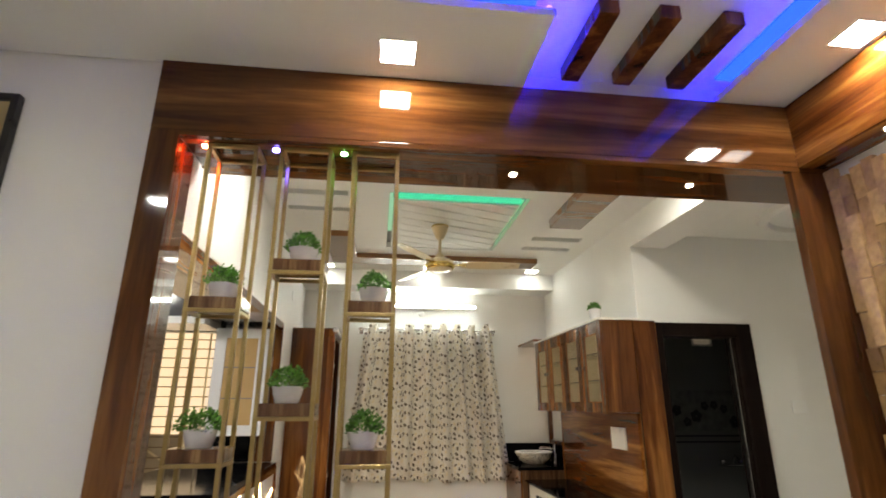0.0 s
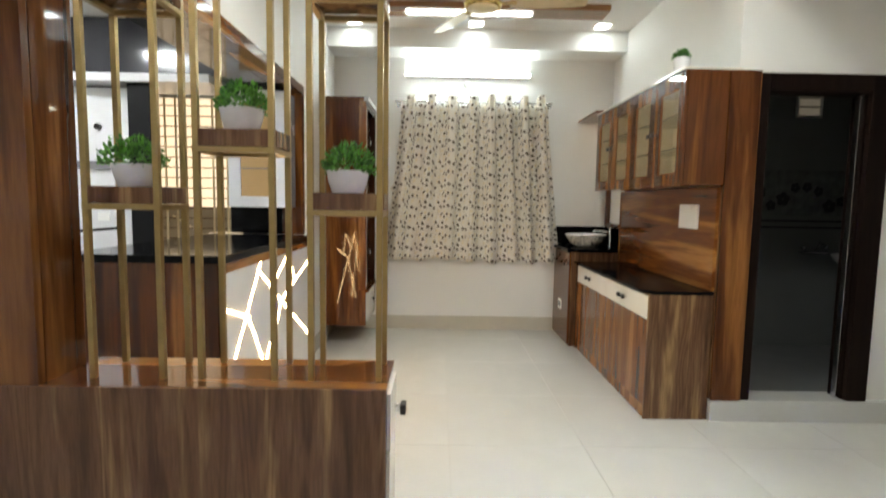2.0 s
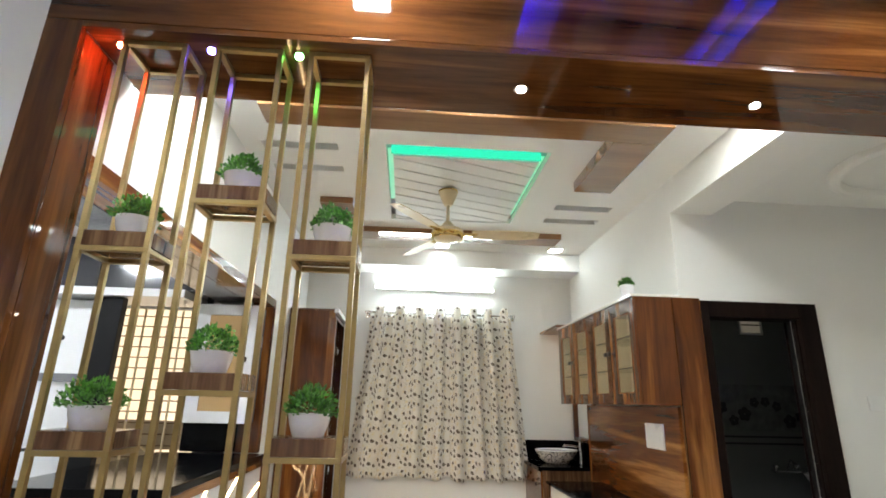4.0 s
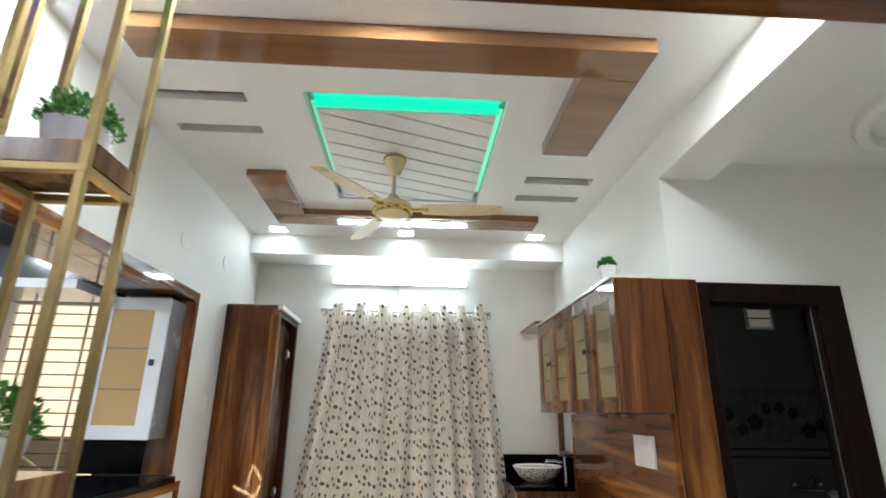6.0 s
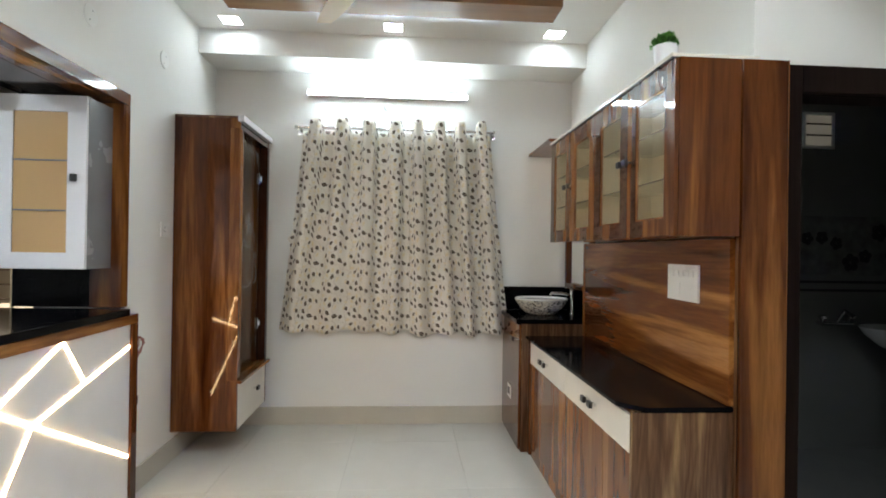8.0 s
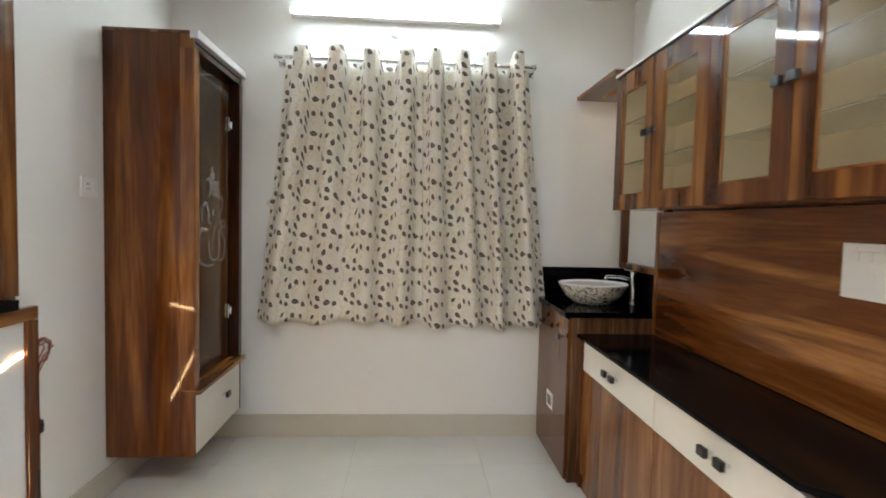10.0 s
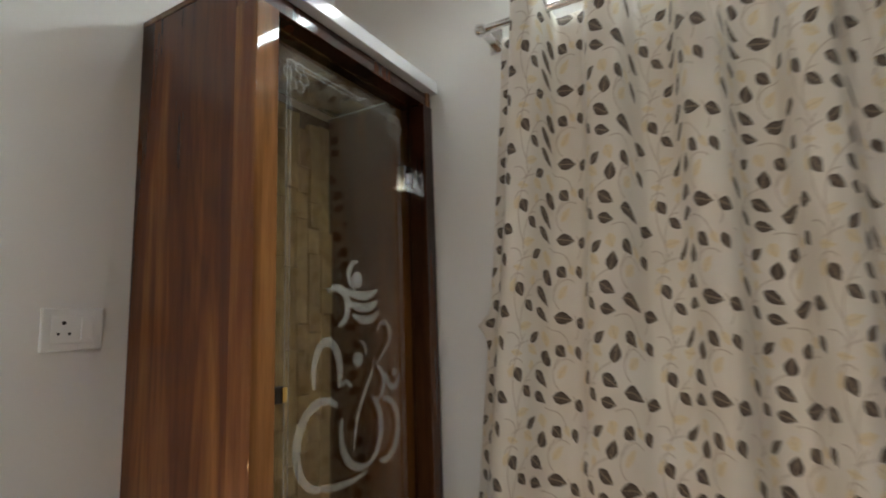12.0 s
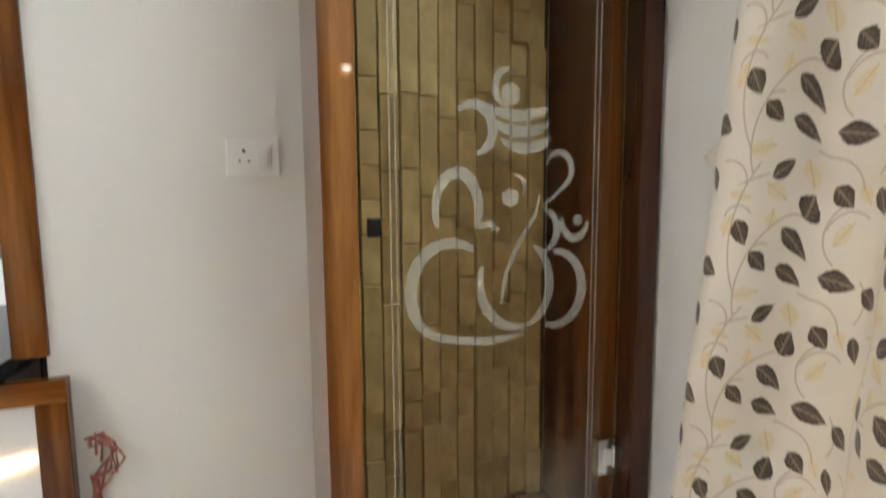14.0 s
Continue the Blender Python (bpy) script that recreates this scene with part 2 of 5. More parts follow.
def cloth_mat():
    m, t, p = nodes_of("curtain_cloth")
    mp = t.nodes.new("ShaderNodeMapping")
    mp.inputs["Scale"].default_value = (1.28, 1.0, 1)
    t.links.new(t.nodes.new("ShaderNodeUVMap").outputs[0], mp.inputs["Vector"])
    uv = mp.outputs[0]
    fine = node(t, "ShaderNodeTexNoise", Scale=700.0, Detail=2.0)
    soft = node(t, "ShaderNodeTexNoise", Scale=5.0, Detail=3.0)
    rough = node(t, "ShaderNodeTexNoise", Scale=150.0, Detail=1.0)
    for n in (fine, soft, rough):
        t.links.new(uv, n.inputs["Vector"])
    col = ramp(t, soft.outputs[0], [(0.3, (0.66, 0.60, 0.52)), (0.7, (0.75, 0.71, 0.64))])
    # a slightly ragged edge to the print
    jit = t.nodes.new("ShaderNodeVectorMath")
    jit.operation = "MULTIPLY_ADD"
    t.links.new(rough.outputs["Color"], jit.inputs[0])
    jit.inputs[1].default_value = (0.005, 0.005, 0)
    t.links.new(uv, jit.inputs[2])
    at = jit.outputs[0]
    m2, u2, v2 = printed_leaves(t, at, PALE_LEAVES)
    blot = ramp(t, rough.outputs[0], [(0.35, (0.35, 0.35, 0.35)), (0.6, (0.75, 0.75, 0.75))])
    col = mix(t, math_node(t, "MULTIPLY", m2, blot), col, (0.70, 0.56, 0.30))
    vein2 = math_node(t, "MULTIPLY", m2, math_node(t, "LESS_THAN", math_node(t, "ABSOLUTE", v2), 0.09))
    col = mix(t, math_node(t, "MULTIPLY", vein2, 0.4), col, (0.45, 0.33, 0.18))
    col = mix(t, math_node(t, "MULTIPLY", printed_stems(t, uv, STEMS, 0.0016), 0.75), col, (0.42, 0.34, 0.27))
    # dark leaves, brushed with light ribs
    m1, u1, v1 = printed_leaves(t, at, DARK_LEAVES)
    col = mix(t, math_node(t, "MULTIPLY", m1, 0.95), col, (0.036, 0.017, 0.007))
    av = math_node(t, "ABSOLUTE", v1)
    side = math_node(t, "FRACT", math_node(t, "MULTIPLY", math_node(t, "SUBTRACT", u1, math_node(t, "MULTIPLY", av, 0.8)), 2.6))
    ribs = math_node(t, "MULTIPLY", math_node(t, "LESS_THAN", side, 0.30), math_node(t, "LESS_THAN", av, 0.62))
    vein = math_node(t, "MAXIMUM", math_node(t, "LESS_THAN", av, 0.09), math_node(t, "MULTIPLY", ribs, 0.55))
    col = mix(t, math_node(t, "MULTIPLY", math_node(t, "MULTIPLY", m1, vein), 0.5), col, (0.42, 0.33, 0.24))
    t.links.new(col, p.inputs["Base Color"])
    p.inputs["Roughness"].default_value = 0.75
    p.inputs["Sheen Weight"].default_value = 0.2
    bump(t, p, fine.outputs[0], 0.15, 0.0006)
    return m


WHITE = paint("wall_paint_white", (0.80, 0.79, 0.76), 0.5, 0.02, 1.2, 0.12)
CEIL = paint("ceiling_paint", (0.80, 0.79, 0.76), 0.6, 0.02, 1.0, 0.05)
# ceiling white greyed down: the shade inside the grooves is put into the colour
GROOVE_SHADE = paint("groove_shadow_paint", (0.50, 0.48, 0.45), 0.6, 0.03, 4.0)
FLOOR = tile_mat("polished_vitrified_tile", (0.66, 0.65, 0.61), 0.07)
# near black so the slots look into an unlit void
VOID_SHADE = paint("slab_void_shade", (0.10, 0.10, 0.10), 0.9, 0.1, 6)
GROUT = paint("grout", (0.55, 0.53, 0.48), 0.8, 0.05, 20)
SKIRT = tile_mat("skirting_tile", (0.60, 0.56, 0.48), 0.2)
RISER = tile_mat("grey_step_tile", (0.62, 0.62, 0.60), 0.25)
WOOD_V = wood("walnut_laminate_upright", (0.046, 0.012, 0.003), (0.106, 0.031, 0.008), (0.26, 0.102, 0.026), "z", 0.06, 1.0, 0.14)
WOOD_R = wood("red_brown_gloss_laminate", (0.040, 0.010, 0.004), (0.11, 0.031, 0.010), (0.26, 0.090, 0.026), "z", 0.06)
WOOD_D = wood("dark_walnut_laminate", (0.085, 0.038, 0.019), (0.140, 0.068, 0.033), (0.29, 0.172, 0.080), "z", 0.2, 1.7, 0.15, 0.62)
WOOD_X = wood("walnut_laminate_across", (0.050, 0.014, 0.005), (0.110, 0.035, 0.010), (0.30, 0.125, 0.033), "x")
WOOD_Y = wood("walnut_laminate_lengthwise", (0.075, 0.020, 0.005), (0.155, 0.047, 0.010), (0.38, 0.160, 0.040), "y", 0.08)
WOOD_L = wood("light_walnut_laminate", (0.11, 0.037, 0.011), (0.20, 0.074, 0.022), (0.33, 0.145, 0.047), "z")
CEILWOOD = wood("ceiling_batten_laminate", (0.21, 0.100, 0.042), (0.25, 0.122, 0.052), (0.29, 0.148, 0.064), "x", 0.07, 1.0, 1.0, 0.12)
EBONY = wood("dark_door_frame", (0.006, 0.003, 0.003), (0.010, 0.005, 0.004), (0.014, 0.007, 0.005), "z", 0.5, 1.0, 0.0)
EBONY.node_tree.nodes["Principled BSDF"].inputs["Specular IOR Level"].default_value = 0.08
CREAM = paint("cream_laminate", (0.78, 0.74, 0.66), 0.2, 0.02, 4, 0.0, 0.5)
GLOSSW = paint("white_gloss_laminate", (0.74, 0.74, 0.76), 0.15, 0.02, 4, 0.0, 0.5)
GREYL = paint("grey_laminate", (0.20, 0.20, 0.21), 0.25, 0.05, 4, 0.0, 0.5)
LOFT = paint("dark_gloss_laminate", (0.050, 0.050, 0.060), 0.11, 0.1, 3, 0.0, 0.8)
GRANITE = paint("black_granite", (0.003, 0.003, 0.004), 0.11, 0.4, 300, 0.0, 0.08)
GOLD = paint("brushed_gold", (0.39, 0.275, 0.115), 0.36, 0.06, 30, 0.1, 0.5, 0.85)
BRASS = paint("polished_brass", (0.80, 0.58, 0.20), 0.16, 0.03, 30, 0.0, 0.5, 1.0)
BARS = paint("brown_bar_paint", (0.16, 0.10, 0.05), 0.5, 0.1, 20, 0.0, 0.3)
IVORY = paint("ivory_enamel", (0.74, 0.62, 0.40), 0.3, 0.03, 8, 0.0, 0.5)
CHROME = paint("chrome", (0.75, 0.75, 0.76), 0.14, 0.03, 20, 0.0, 0.5, 1.0)
BLACK = paint("black_metal", (0.012, 0.010, 0.010), 0.3, 0.1, 20, 0.0, 0.5)
PLASTIC = paint("white_plastic", (0.82, 0.82, 0.80), 0.3, 0.01, 8, 0.0, 0.5)
POT = paint("white_ceramic", (0.78, 0.78, 0.80), 0.25, 0.02, 8, 0.0, 0.5)
CERAMIC = paint("white_glazed_ceramic", (0.85, 0.85, 0.84), 0.08, 0.01, 8, 0.0, 0.6)
BATH_TILE = tile_mat("dark_bathroom_tile", (0.20, 0.205, 0.20), 0.15)
MIRROR = paint("mirror_silver", (0.88, 0.90, 0.89), 0.1, 0.0, 1, 0.0, 0.5, 1.0)
MIRROR.node_tree.nodes["Principled BSDF"].inputs["Roughness"].default_value = 0.0
for l in list(MIRROR.node_tree.links):
    if l.to_socket.name == "Roughness":
        MIRROR.node_tree.links.remove(l)
GLASS = glass("clear_glass", (0.93, 0.95, 0.94))
SMOKED = glass("tinted_door_glass", (0.89, 0.86, 0.78), gloss=0.22)
ETCH = frosted("etched_glass", (0.74, 0.75, 0.70), 0.25)
CABGLASS = frosted("reeded_cabinet_glass", (0.55, 0.45, 0.28), 0.22)
PALEGLASS = frosted("pale_cabinet_glass", (0.74, 0.58, 0.34), 0.16)
AMBER = frosted("amber_reeded_glass", (0.62, 0.40, 0.18), 0.8)
SHELFGLASS = glass("shelf_glass", (0.85, 0.95, 0.92))
STONE = stone_mat("stacked_strip_stone", (0.60, 0.44, 0.21), (0.86, 0.70, 0.40))
# hinge stile's own dark tone; on the head rail it paints the cornice's shade
HEAD = wood("dark_laminate_and_cornice_shade", (0.014, 0.004, 0.003), (0.034, 0.010, 0.005), (0.075, 0.024, 0.010), "z", 0.12)
ARCH_V = wood("arch_laminate_upright", (0.044, 0.014, 0.005), (0.096, 0.032, 0.009), (0.21, 0.085, 0.025), "z", 0.06, 1.0, 0.35)
ARCH_X = wood("arch_laminate_across", (0.046, 0.015, 0.005), (0.100, 0.035, 0.010), (0.21, 0.085, 0.025), "x", 0.06, 1.0, 0.3)
COLUMN = paint("black_column_paint", (0.010, 0.010, 0.011), 0.5, 0.1, 10, 0.0, 0.12)
LINING = paint("cream_cabinet_lining", (0.80, 0.66, 0.43), 0.35, 0.03, 5, 0.0, 0.4)
EDGE = paint("shelf_glass_edge", (0.03, 0.05, 0.045), 0.2, 0.1, 20, 0.0, 0.5)
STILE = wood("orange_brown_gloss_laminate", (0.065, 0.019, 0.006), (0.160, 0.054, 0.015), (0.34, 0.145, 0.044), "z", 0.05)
VENT = glow("dim_ventilator_pane", (0.60, 0.52, 0.38), 0.06)
HALLSTONE = stone_mat("hall_strip_stone", (0.34, 0.19, 0.070), (0.68, 0.44, 0.19))
CLOTH = cloth_mat()


def foliage(name, a, b):
    m, t, p = nodes_of(name)
    isl = t.nodes.new("ShaderNodeNewGeometry").outputs["Random Per Island"]
    t.links.new(ramp(t, isl, [(0, a), (1, b)]), p.inputs["Base Color"])
    p.inputs["Roughness"].default_value = 0.5
    return m


LEAF = foliage("artificial_leaves", (0.02, 0.09, 0.012), (0.13, 0.38, 0.04))
LEAF_DARK = foliage("artificial_grass_leaves", (0.015, 0.07, 0.012), (0.10, 0.32, 0.035))
TUBE_GLOW = glow("tube_light", (0.78, 0.95, 1.0), TUBE)
PANEL_GLOW = glow("panel_light", (0.82, 0.95, 1.0), PANEL)
NEAR_FILL = glow("near_fill_panel", (0.86, 0.95, 0.96), NEAR)
HALL_GLOW = glow("hall_panel_light", (0.86, 0.94, 1.0), HALL_PANEL)
KITCHEN_FILL = glow("kitchen_fill_panel", (0.86, 0.94, 1.0), KITCHEN)
PASSAGE_FILL = glow("passage_fill", (0.95, 0.96, 0.88), PASSAGE)
WARM = glow("warm_led_line", (1.0, 0.66, 0.32), WARM_LED)
GREEN_WASH = glow("green_recess_wash", (0.0, 1.0, 0.56), GREEN, 0.1)
GREEN_SIDE = glow("green_side_wash", (0.0, 0.80, 0.36), GREEN)
GREEN_DIM = glow("dim_green_wash", (0.05, 0.80, 0.42), GREEN * 0.7)
BLUE_LED = glow("blue_led", (0.0, 0.0, 1.0), BLUE)
CYAN_LED = glow("cyan_led", (0.0, 0.12, 1.0), 0.8, 0.03)
SPOT_W = glow("warm_spot", (1.0, 0.88, 0.72), 25.0)
SPOT_R = glow("red_spot", (1.0, 0.10, 0.04), 260.0)
SPOT_B = glow("blue_spot", (0.06, 0.05, 1.0), 160.0)
SPOT_G = glow("green_spot", (0.1, 1.0, 0.2), 90.0)
WINDOW_GLOW = glow("lit_yard_beyond_window", (1.0, 0.80, 0.56), 0.42)


# ---- building helpers ----
BASE = {}


def thing(name, at, label, category, group="", kind=""):
    e = new(name)
    e.empty_display_size = 0.1
    e.location = at
    BASE[e.name] = Vector(at)
    return tagged(e, label, category, group, kind)


def mesh_from(name, bm, material, smooth=False):
    me = bpy.data.meshes.new(name)
    bm.normal_update()
    bm.to_mesh(me)
    bm.free()
    me.materials.append(material)
    if smooth:
        for f in me.polygons:
            f.use_smooth = True
        me.set_sharp_from_angle(angle=radians(40))
    return me


def part(name, bm, material, parent, label="", smooth=False):
    """Links a bmesh in world coordinates as one mesh under a thing or a part."""
    root = BASE[parent.name]
    bmesh.ops.translate(bm, verts=bm.verts, vec=-root)
    ob = new(name, mesh_from(name, bm, material, smooth))
    ob.parent = parent
    BASE[ob.name] = root
    return tagged(ob, label)


def solo(name, bm, material, label, category, at=None, kind="", smooth=False, group=""):
    """One mesh that is a thing of its own."""
    if at is None:
        c = [v.co for v in bm.verts]
        at = ((min(v.x for v in c) + max(v.x for v in c)) / 2, (min(v.y for v in c) + max(v.y for v in c)) / 2, min(v.z for v in c))
    at = Vector(at)
    bmesh.ops.translate(bm, verts=bm.verts, vec=-at)
    ob = new(name, mesh_from(name, bm, material, smooth))
    ob.location = at
    BASE[ob.name] = at
    return tagged(ob, label, category, group, kind)


def add_box(bm, x0, x1, y0, y1, z0, z1):
    v = [bm.verts.new((x, y, z)) for x in (x0, x1) for y in (y0, y1) for z in (z0, z1)]
    for q in ((0, 1, 3, 2), (4, 6, 7, 5), (0, 4, 5, 1), (2, 3, 7, 6), (0, 2, 6, 4), (1, 5, 7, 3)):
        bm.faces.new([v[k] for k in q])


def boxes(*dims, bevel=0.0):
    bm = bmesh.new()
    for d in dims:
        add_box(bm, *d)
    if bevel:
        bmesh.ops.bevel(bm, geom=bm.edges[:], offset=bevel, segments=2, affect="EDGES", profile=0.6)
    return bm


def box(x0, x1, y0, y1, z0, z1, bevel=0.002):
    return boxes((x0, x1, y0, y1, z0, z1), bevel=bevel)


def lathe(profile, at, n=32, squash=(1, 1), caps=True):
    """A turned shape: (radius, height) pairs from the bottom up, about an upright axis."""
    bm = bmesh.new()
    rings = []
    for r, z in profile:
        rings.append([bm.verts.new((at[0] + squash[0] * r * math.cos(2 * math.pi * k / n), at[1] + squash[1] * r * math.sin(2 * math.pi * k / n), at[2] + z)) for k in range(n)])
    for a, b in zip(rings, rings[1:]):
        for k in range(n):
            bm.faces.new((a[k], a[(k + 1) % n], b[(k + 1) % n], b[k]))
    if caps:
        bm.faces.new(rings[0][::-1])
        bm.faces.new(rings[-1])
    bmesh.ops.recalc_face_normals(bm, faces=bm.faces)
    return bm


def sweep(points, radius, n=8, bm=None):
    """A round bar along a line of points."""
    bm = bm or bmesh.new()
    pts = [Vector(p) for p in points]
    rings = []
    for k, p in enumerate(pts):
        d = (pts[min(k + 1, len(pts) - 1)] - pts[max(k - 1, 0)]).normalized()
        side = d.cross(Vector((0, 0, 1)) if abs(d.z) < 0.9 else Vector((1, 0, 0))).normalized()
        up = side.cross(d)
        r = radius[k] if isinstance(radius, (list, tuple)) else radius
        rings.append([bm.verts.new(p + r * (side * math.cos(2 * math.pi * j / n) + up * math.sin(2 * math.pi * j / n))) for j in range(n)])
    for a, b in zip(rings, rings[1:]):
        for j in range(n):
            bm.faces.new((a[j], a[(j + 1) % n], b[(j + 1) % n], b[j]))
    bm.faces.new(rings[0][::-1]), bm.faces.new(rings[-1])
    bmesh.ops.recalc_face_normals(bm, faces=bm.faces)
    return bm


def disc(x, y, z, r, h, axis="z", n=24):
    """A short cylinder from the given end along an axis."""
    bm = bmesh.new()
    bmesh.ops.create_cone(bm, cap_ends=True, segments=n, radius1=r, radius2=r, depth=h)
    m = {"z": Matrix.Identity(4), "x": Matrix.Rotation(radians(90), 4, "Y"), "y": Matrix.Rotation(radians(90), 4, "X")}[axis]
    o = {"z": (x, y, z + h / 2), "x": (x + h / 2, y, z), "y": (x, y + h / 2, z)}[axis]
    bmesh.ops.transform(bm, matrix=Matrix.Translation(o) @ m, verts=bm.verts)
    return bm


def arc(cx, cy, r, a0, a1, n=14, ry=None):
    ry = r if ry is None else ry
    return [(cx + r * math.cos(radians(a0 + (a1 - a0) * k / n)), cy + ry * math.sin(radians(a0 + (a1 - a0) * k / n))) for k in range(n + 1)]


def ring(x0, x1, y0, y1, z0, z1, w, axis, wt=None, wb=None):
    """A rectangular frame in one piece, lying in the plane across an axis; w: width of its members."""
    wt, wb = wt or w, wb or w
    k = "xyz".index(axis)
    lo, hi = [x0, y0, z0], [x1, y1, z1]
    a, b = [i for i in range(3) if i != k]
    outer = [(lo[a], lo[b]), (hi[a], lo[b]), (hi[a], hi[b]), (lo[a], hi[b])]
    inner = [(lo[a] + w, lo[b] + wb), (hi[a] - w, lo[b] + wb), (hi[a] - w, hi[b] - wt), (lo[a] + w, hi[b] - wt)]
    bm = bmesh.new()
    loops = []
    for d in (lo[k], hi[k]):
        for pts in (outer, inner):
            row = []
            for p in pts:
                c = [0.0, 0.0, 0.0]
                c[k], c[a], c[b] = d, p[0], p[1]
                row.append(bm.verts.new(c))
            loops.append(row)
    for i in range(4):
        j = (i + 1) % 4
        bm.faces.new((loops[0][i], loops[0][j], loops[1][j], loops[1][i]))
        bm.faces.new((loops[2][i], loops[2][j], loops[3][j], loops[3][i]))
        bm.faces.new((loops[0][i], loops[0][j], loops[2][j], loops[2][i]))
        bm.faces.new((loops[1][i], loops[1][j], loops[3][j], loops[3][i]))
    bmesh.ops.recalc_face_normals(bm, faces=bm.faces)
    sharp = [e for e in bm.edges if len(e.link_faces) == 2 and e.calc_face_angle() > 0.5]
    bmesh.ops.bevel(bm, geom=sharp, offset=0.0012, segments=1, affect="EDGES")
    return bm


def structure(name, bm, material, label):
    return solo(name, bm, material, label, name.split("_")[0], kind="structure", at=(0, 0, 0))

# ---- structure ----
LX, RX, NY, TOP = -0.85, 2.20, 6.30, 3.18       # dining room: side walls, far wall, ceiling
AY, AB, HTOP, BEAM = 1.985, 2.36, 3.087, 2.74     # archway front and back, hall ceiling, beam's underside
DY = 3.90                                        # wall with the bathroom door

floor_base = structure("floor", box(-3.6, 4.4, -3.2, 6.5, -0.12, -0.004, 0), GROUT, "pale cream polished floor tiles with thin joints")
structure("wall_north", box(LX - 0.15, RX + 0.15, NY, NY + 0.15, 0, 3.8, 0), WHITE, "white painted wall behind the leaf curtain")
structure("wall_west", boxes((LX - 0.15, LX, 4.95, NY, 0, 3.8), (LX - 0.15, LX, 2.165, 4.95, 2.36, 3.8)), WHITE, "white painted wall with a wide kitchen opening")
structure("wall_east", box(RX, RX + 0.15, DY + 0.12, NY, 0, 3.8, 0), WHITE, "white painted wall behind the wooden cabinets")
structure("beam_east", box(RX, 2.52, AB, DY, 2.93, 3.8, 0), WHITE, "white plastered ceiling beam")
structure("beam_north", box(LX, RX, 5.93, NY, 2.988, TOP + 0.02, 0), CEIL, "white plastered beam above the tube light")
structure("wall_door", boxes((RX, 2.37, DY, DY + 0.12, 0, 3.8), (2.37, 3.06, DY, DY + 0.12, 2.20, 3.8), (3.06, 4.35, DY, DY + 0.12, 0, 3.8)), WHITE, "off-white wall around the dark bathroom doorway")
structure("wall_passage", box(4.2, 4.35, AB, DY, 0, 3.8, 0), WHITE, "off-white wall closing the side passage")
structure("wall_arch_east", box(2.45, 4.35, AY + 0.012, AB, 0, 3.8, 0), WHITE, "white wall beside the wooden archway")
structure("wall_arch_west", box(-3.6, -0.93, AY + 0.01, AY + 0.16, 0, 3.8, 0), WHITE, "white hall wall beside the wooden archway")
structure("wall_hall_east", box(2.27, 2.42, -3.2, AY + 0.03, 0, 3.8, 0), WHITE, "hall wall behind the stone cladding")
structure("wall_hall_west", box(-3.75, -3.6, -3.2, AY + 0.16, 0, 3.8, 0), WHITE, "white painted hall wall")
structure("wall_hall_south", box(-3.75, 2.42, -3.35, -3.2, 0, 3.8, 0), WHITE, "white painted hall wall")
structure("wall_arch_top", box(-0.93, 4.35, AY + 0.05, AB - 0.02, 3.095, 3.8, 0), WHITE, "white wall above the wooden archway")

# dining ceiling: recess in the middle, four slots
CX0, CX1, CY0, CY1 = 0.11, 1.225, 3.54, 4.98


def ceiling_with_holes(x0, x1, y0, y1, z, thick, holes):
    """A slab with rectangular holes through it, as a grid of blocks with the holes left out."""
    gx = sorted({x0, x1, *[h[0] for h in holes], *[h[1] for h in holes]})
    gy = sorted({y0, y1, *[h[2] for h in holes], *[h[3] for h in holes]})
    bm = bmesh.new()
    nx, ny = len(gx) - 1, len(gy) - 1
    solid = [[not any(h[0] - 1e-6 <= gx[i] and gx[i + 1] <= h[1] + 1e-6 and h[2] - 1e-6 <= gy[j] and gy[j + 1] <= h[3] + 1e-6 for h in holes) for j in range(ny)] for i in range(nx)]
    vs = {}

    def vert(i, j, k):
        if (i, j, k) not in vs:
            vs[i, j, k] = bm.verts.new((gx[i], gy[j], z + thick * k))
        return vs[i, j, k]

    for i in range(nx):
        for j in range(ny):
            if not solid[i][j]:
                continue
            bm.faces.new([vert(i, j, 0), vert(i, j + 1, 0), vert(i + 1, j + 1, 0), vert(i + 1, j, 0)])
            bm.faces.new([vert(i, j, 1), vert(i + 1, j, 1), vert(i + 1, j + 1, 1), vert(i, j + 1, 1)])
            for di, dj, a, b in ((-1, 0, (i, j), (i, j + 1)), (1, 0, (i + 1, j), (i + 1, j + 1)), (0, -1, (i, j), (i + 1, j)), (0, 1, (i, j + 1), (i + 1, j + 1))):
                ii, jj = i + di, j + dj
                if 0 <= ii < nx and 0 <= jj < ny and solid[ii][jj]:
                    continue
                bm.faces.new([vert(*a, 0), vert(*b, 0), vert(*b, 1), vert(*a, 1)])
    bmesh.ops.recalc_face_normals(bm, faces=bm.faces)
    return bm


SLOTS = [(-0.715, -0.212, 3.57, 3.66), (-0.715, -0.212, 3.915, 4.00), (1.525, 2.015, 4.46, 4.575), (1.515, 2.01, 4.79, 4.90)]
structure("ceiling_dining", ceiling_with_holes(LX, RX, AB, NY, TOP, 0.05, SLOTS + [(CX0, CX1, CY0, CY1)]), CEIL, "white false ceiling with a lit recess and narrow slots")
structure("ceiling_slab", box(LX - 0.15, RX + 0.15, AB, NY + 0.15, 3.72, 3.82, 0), VOID_SHADE, "slab above the false ceiling, near black for the unlit void")
# recessed panel with slanting grooves
bm = bmesh.new()
step = 0.155
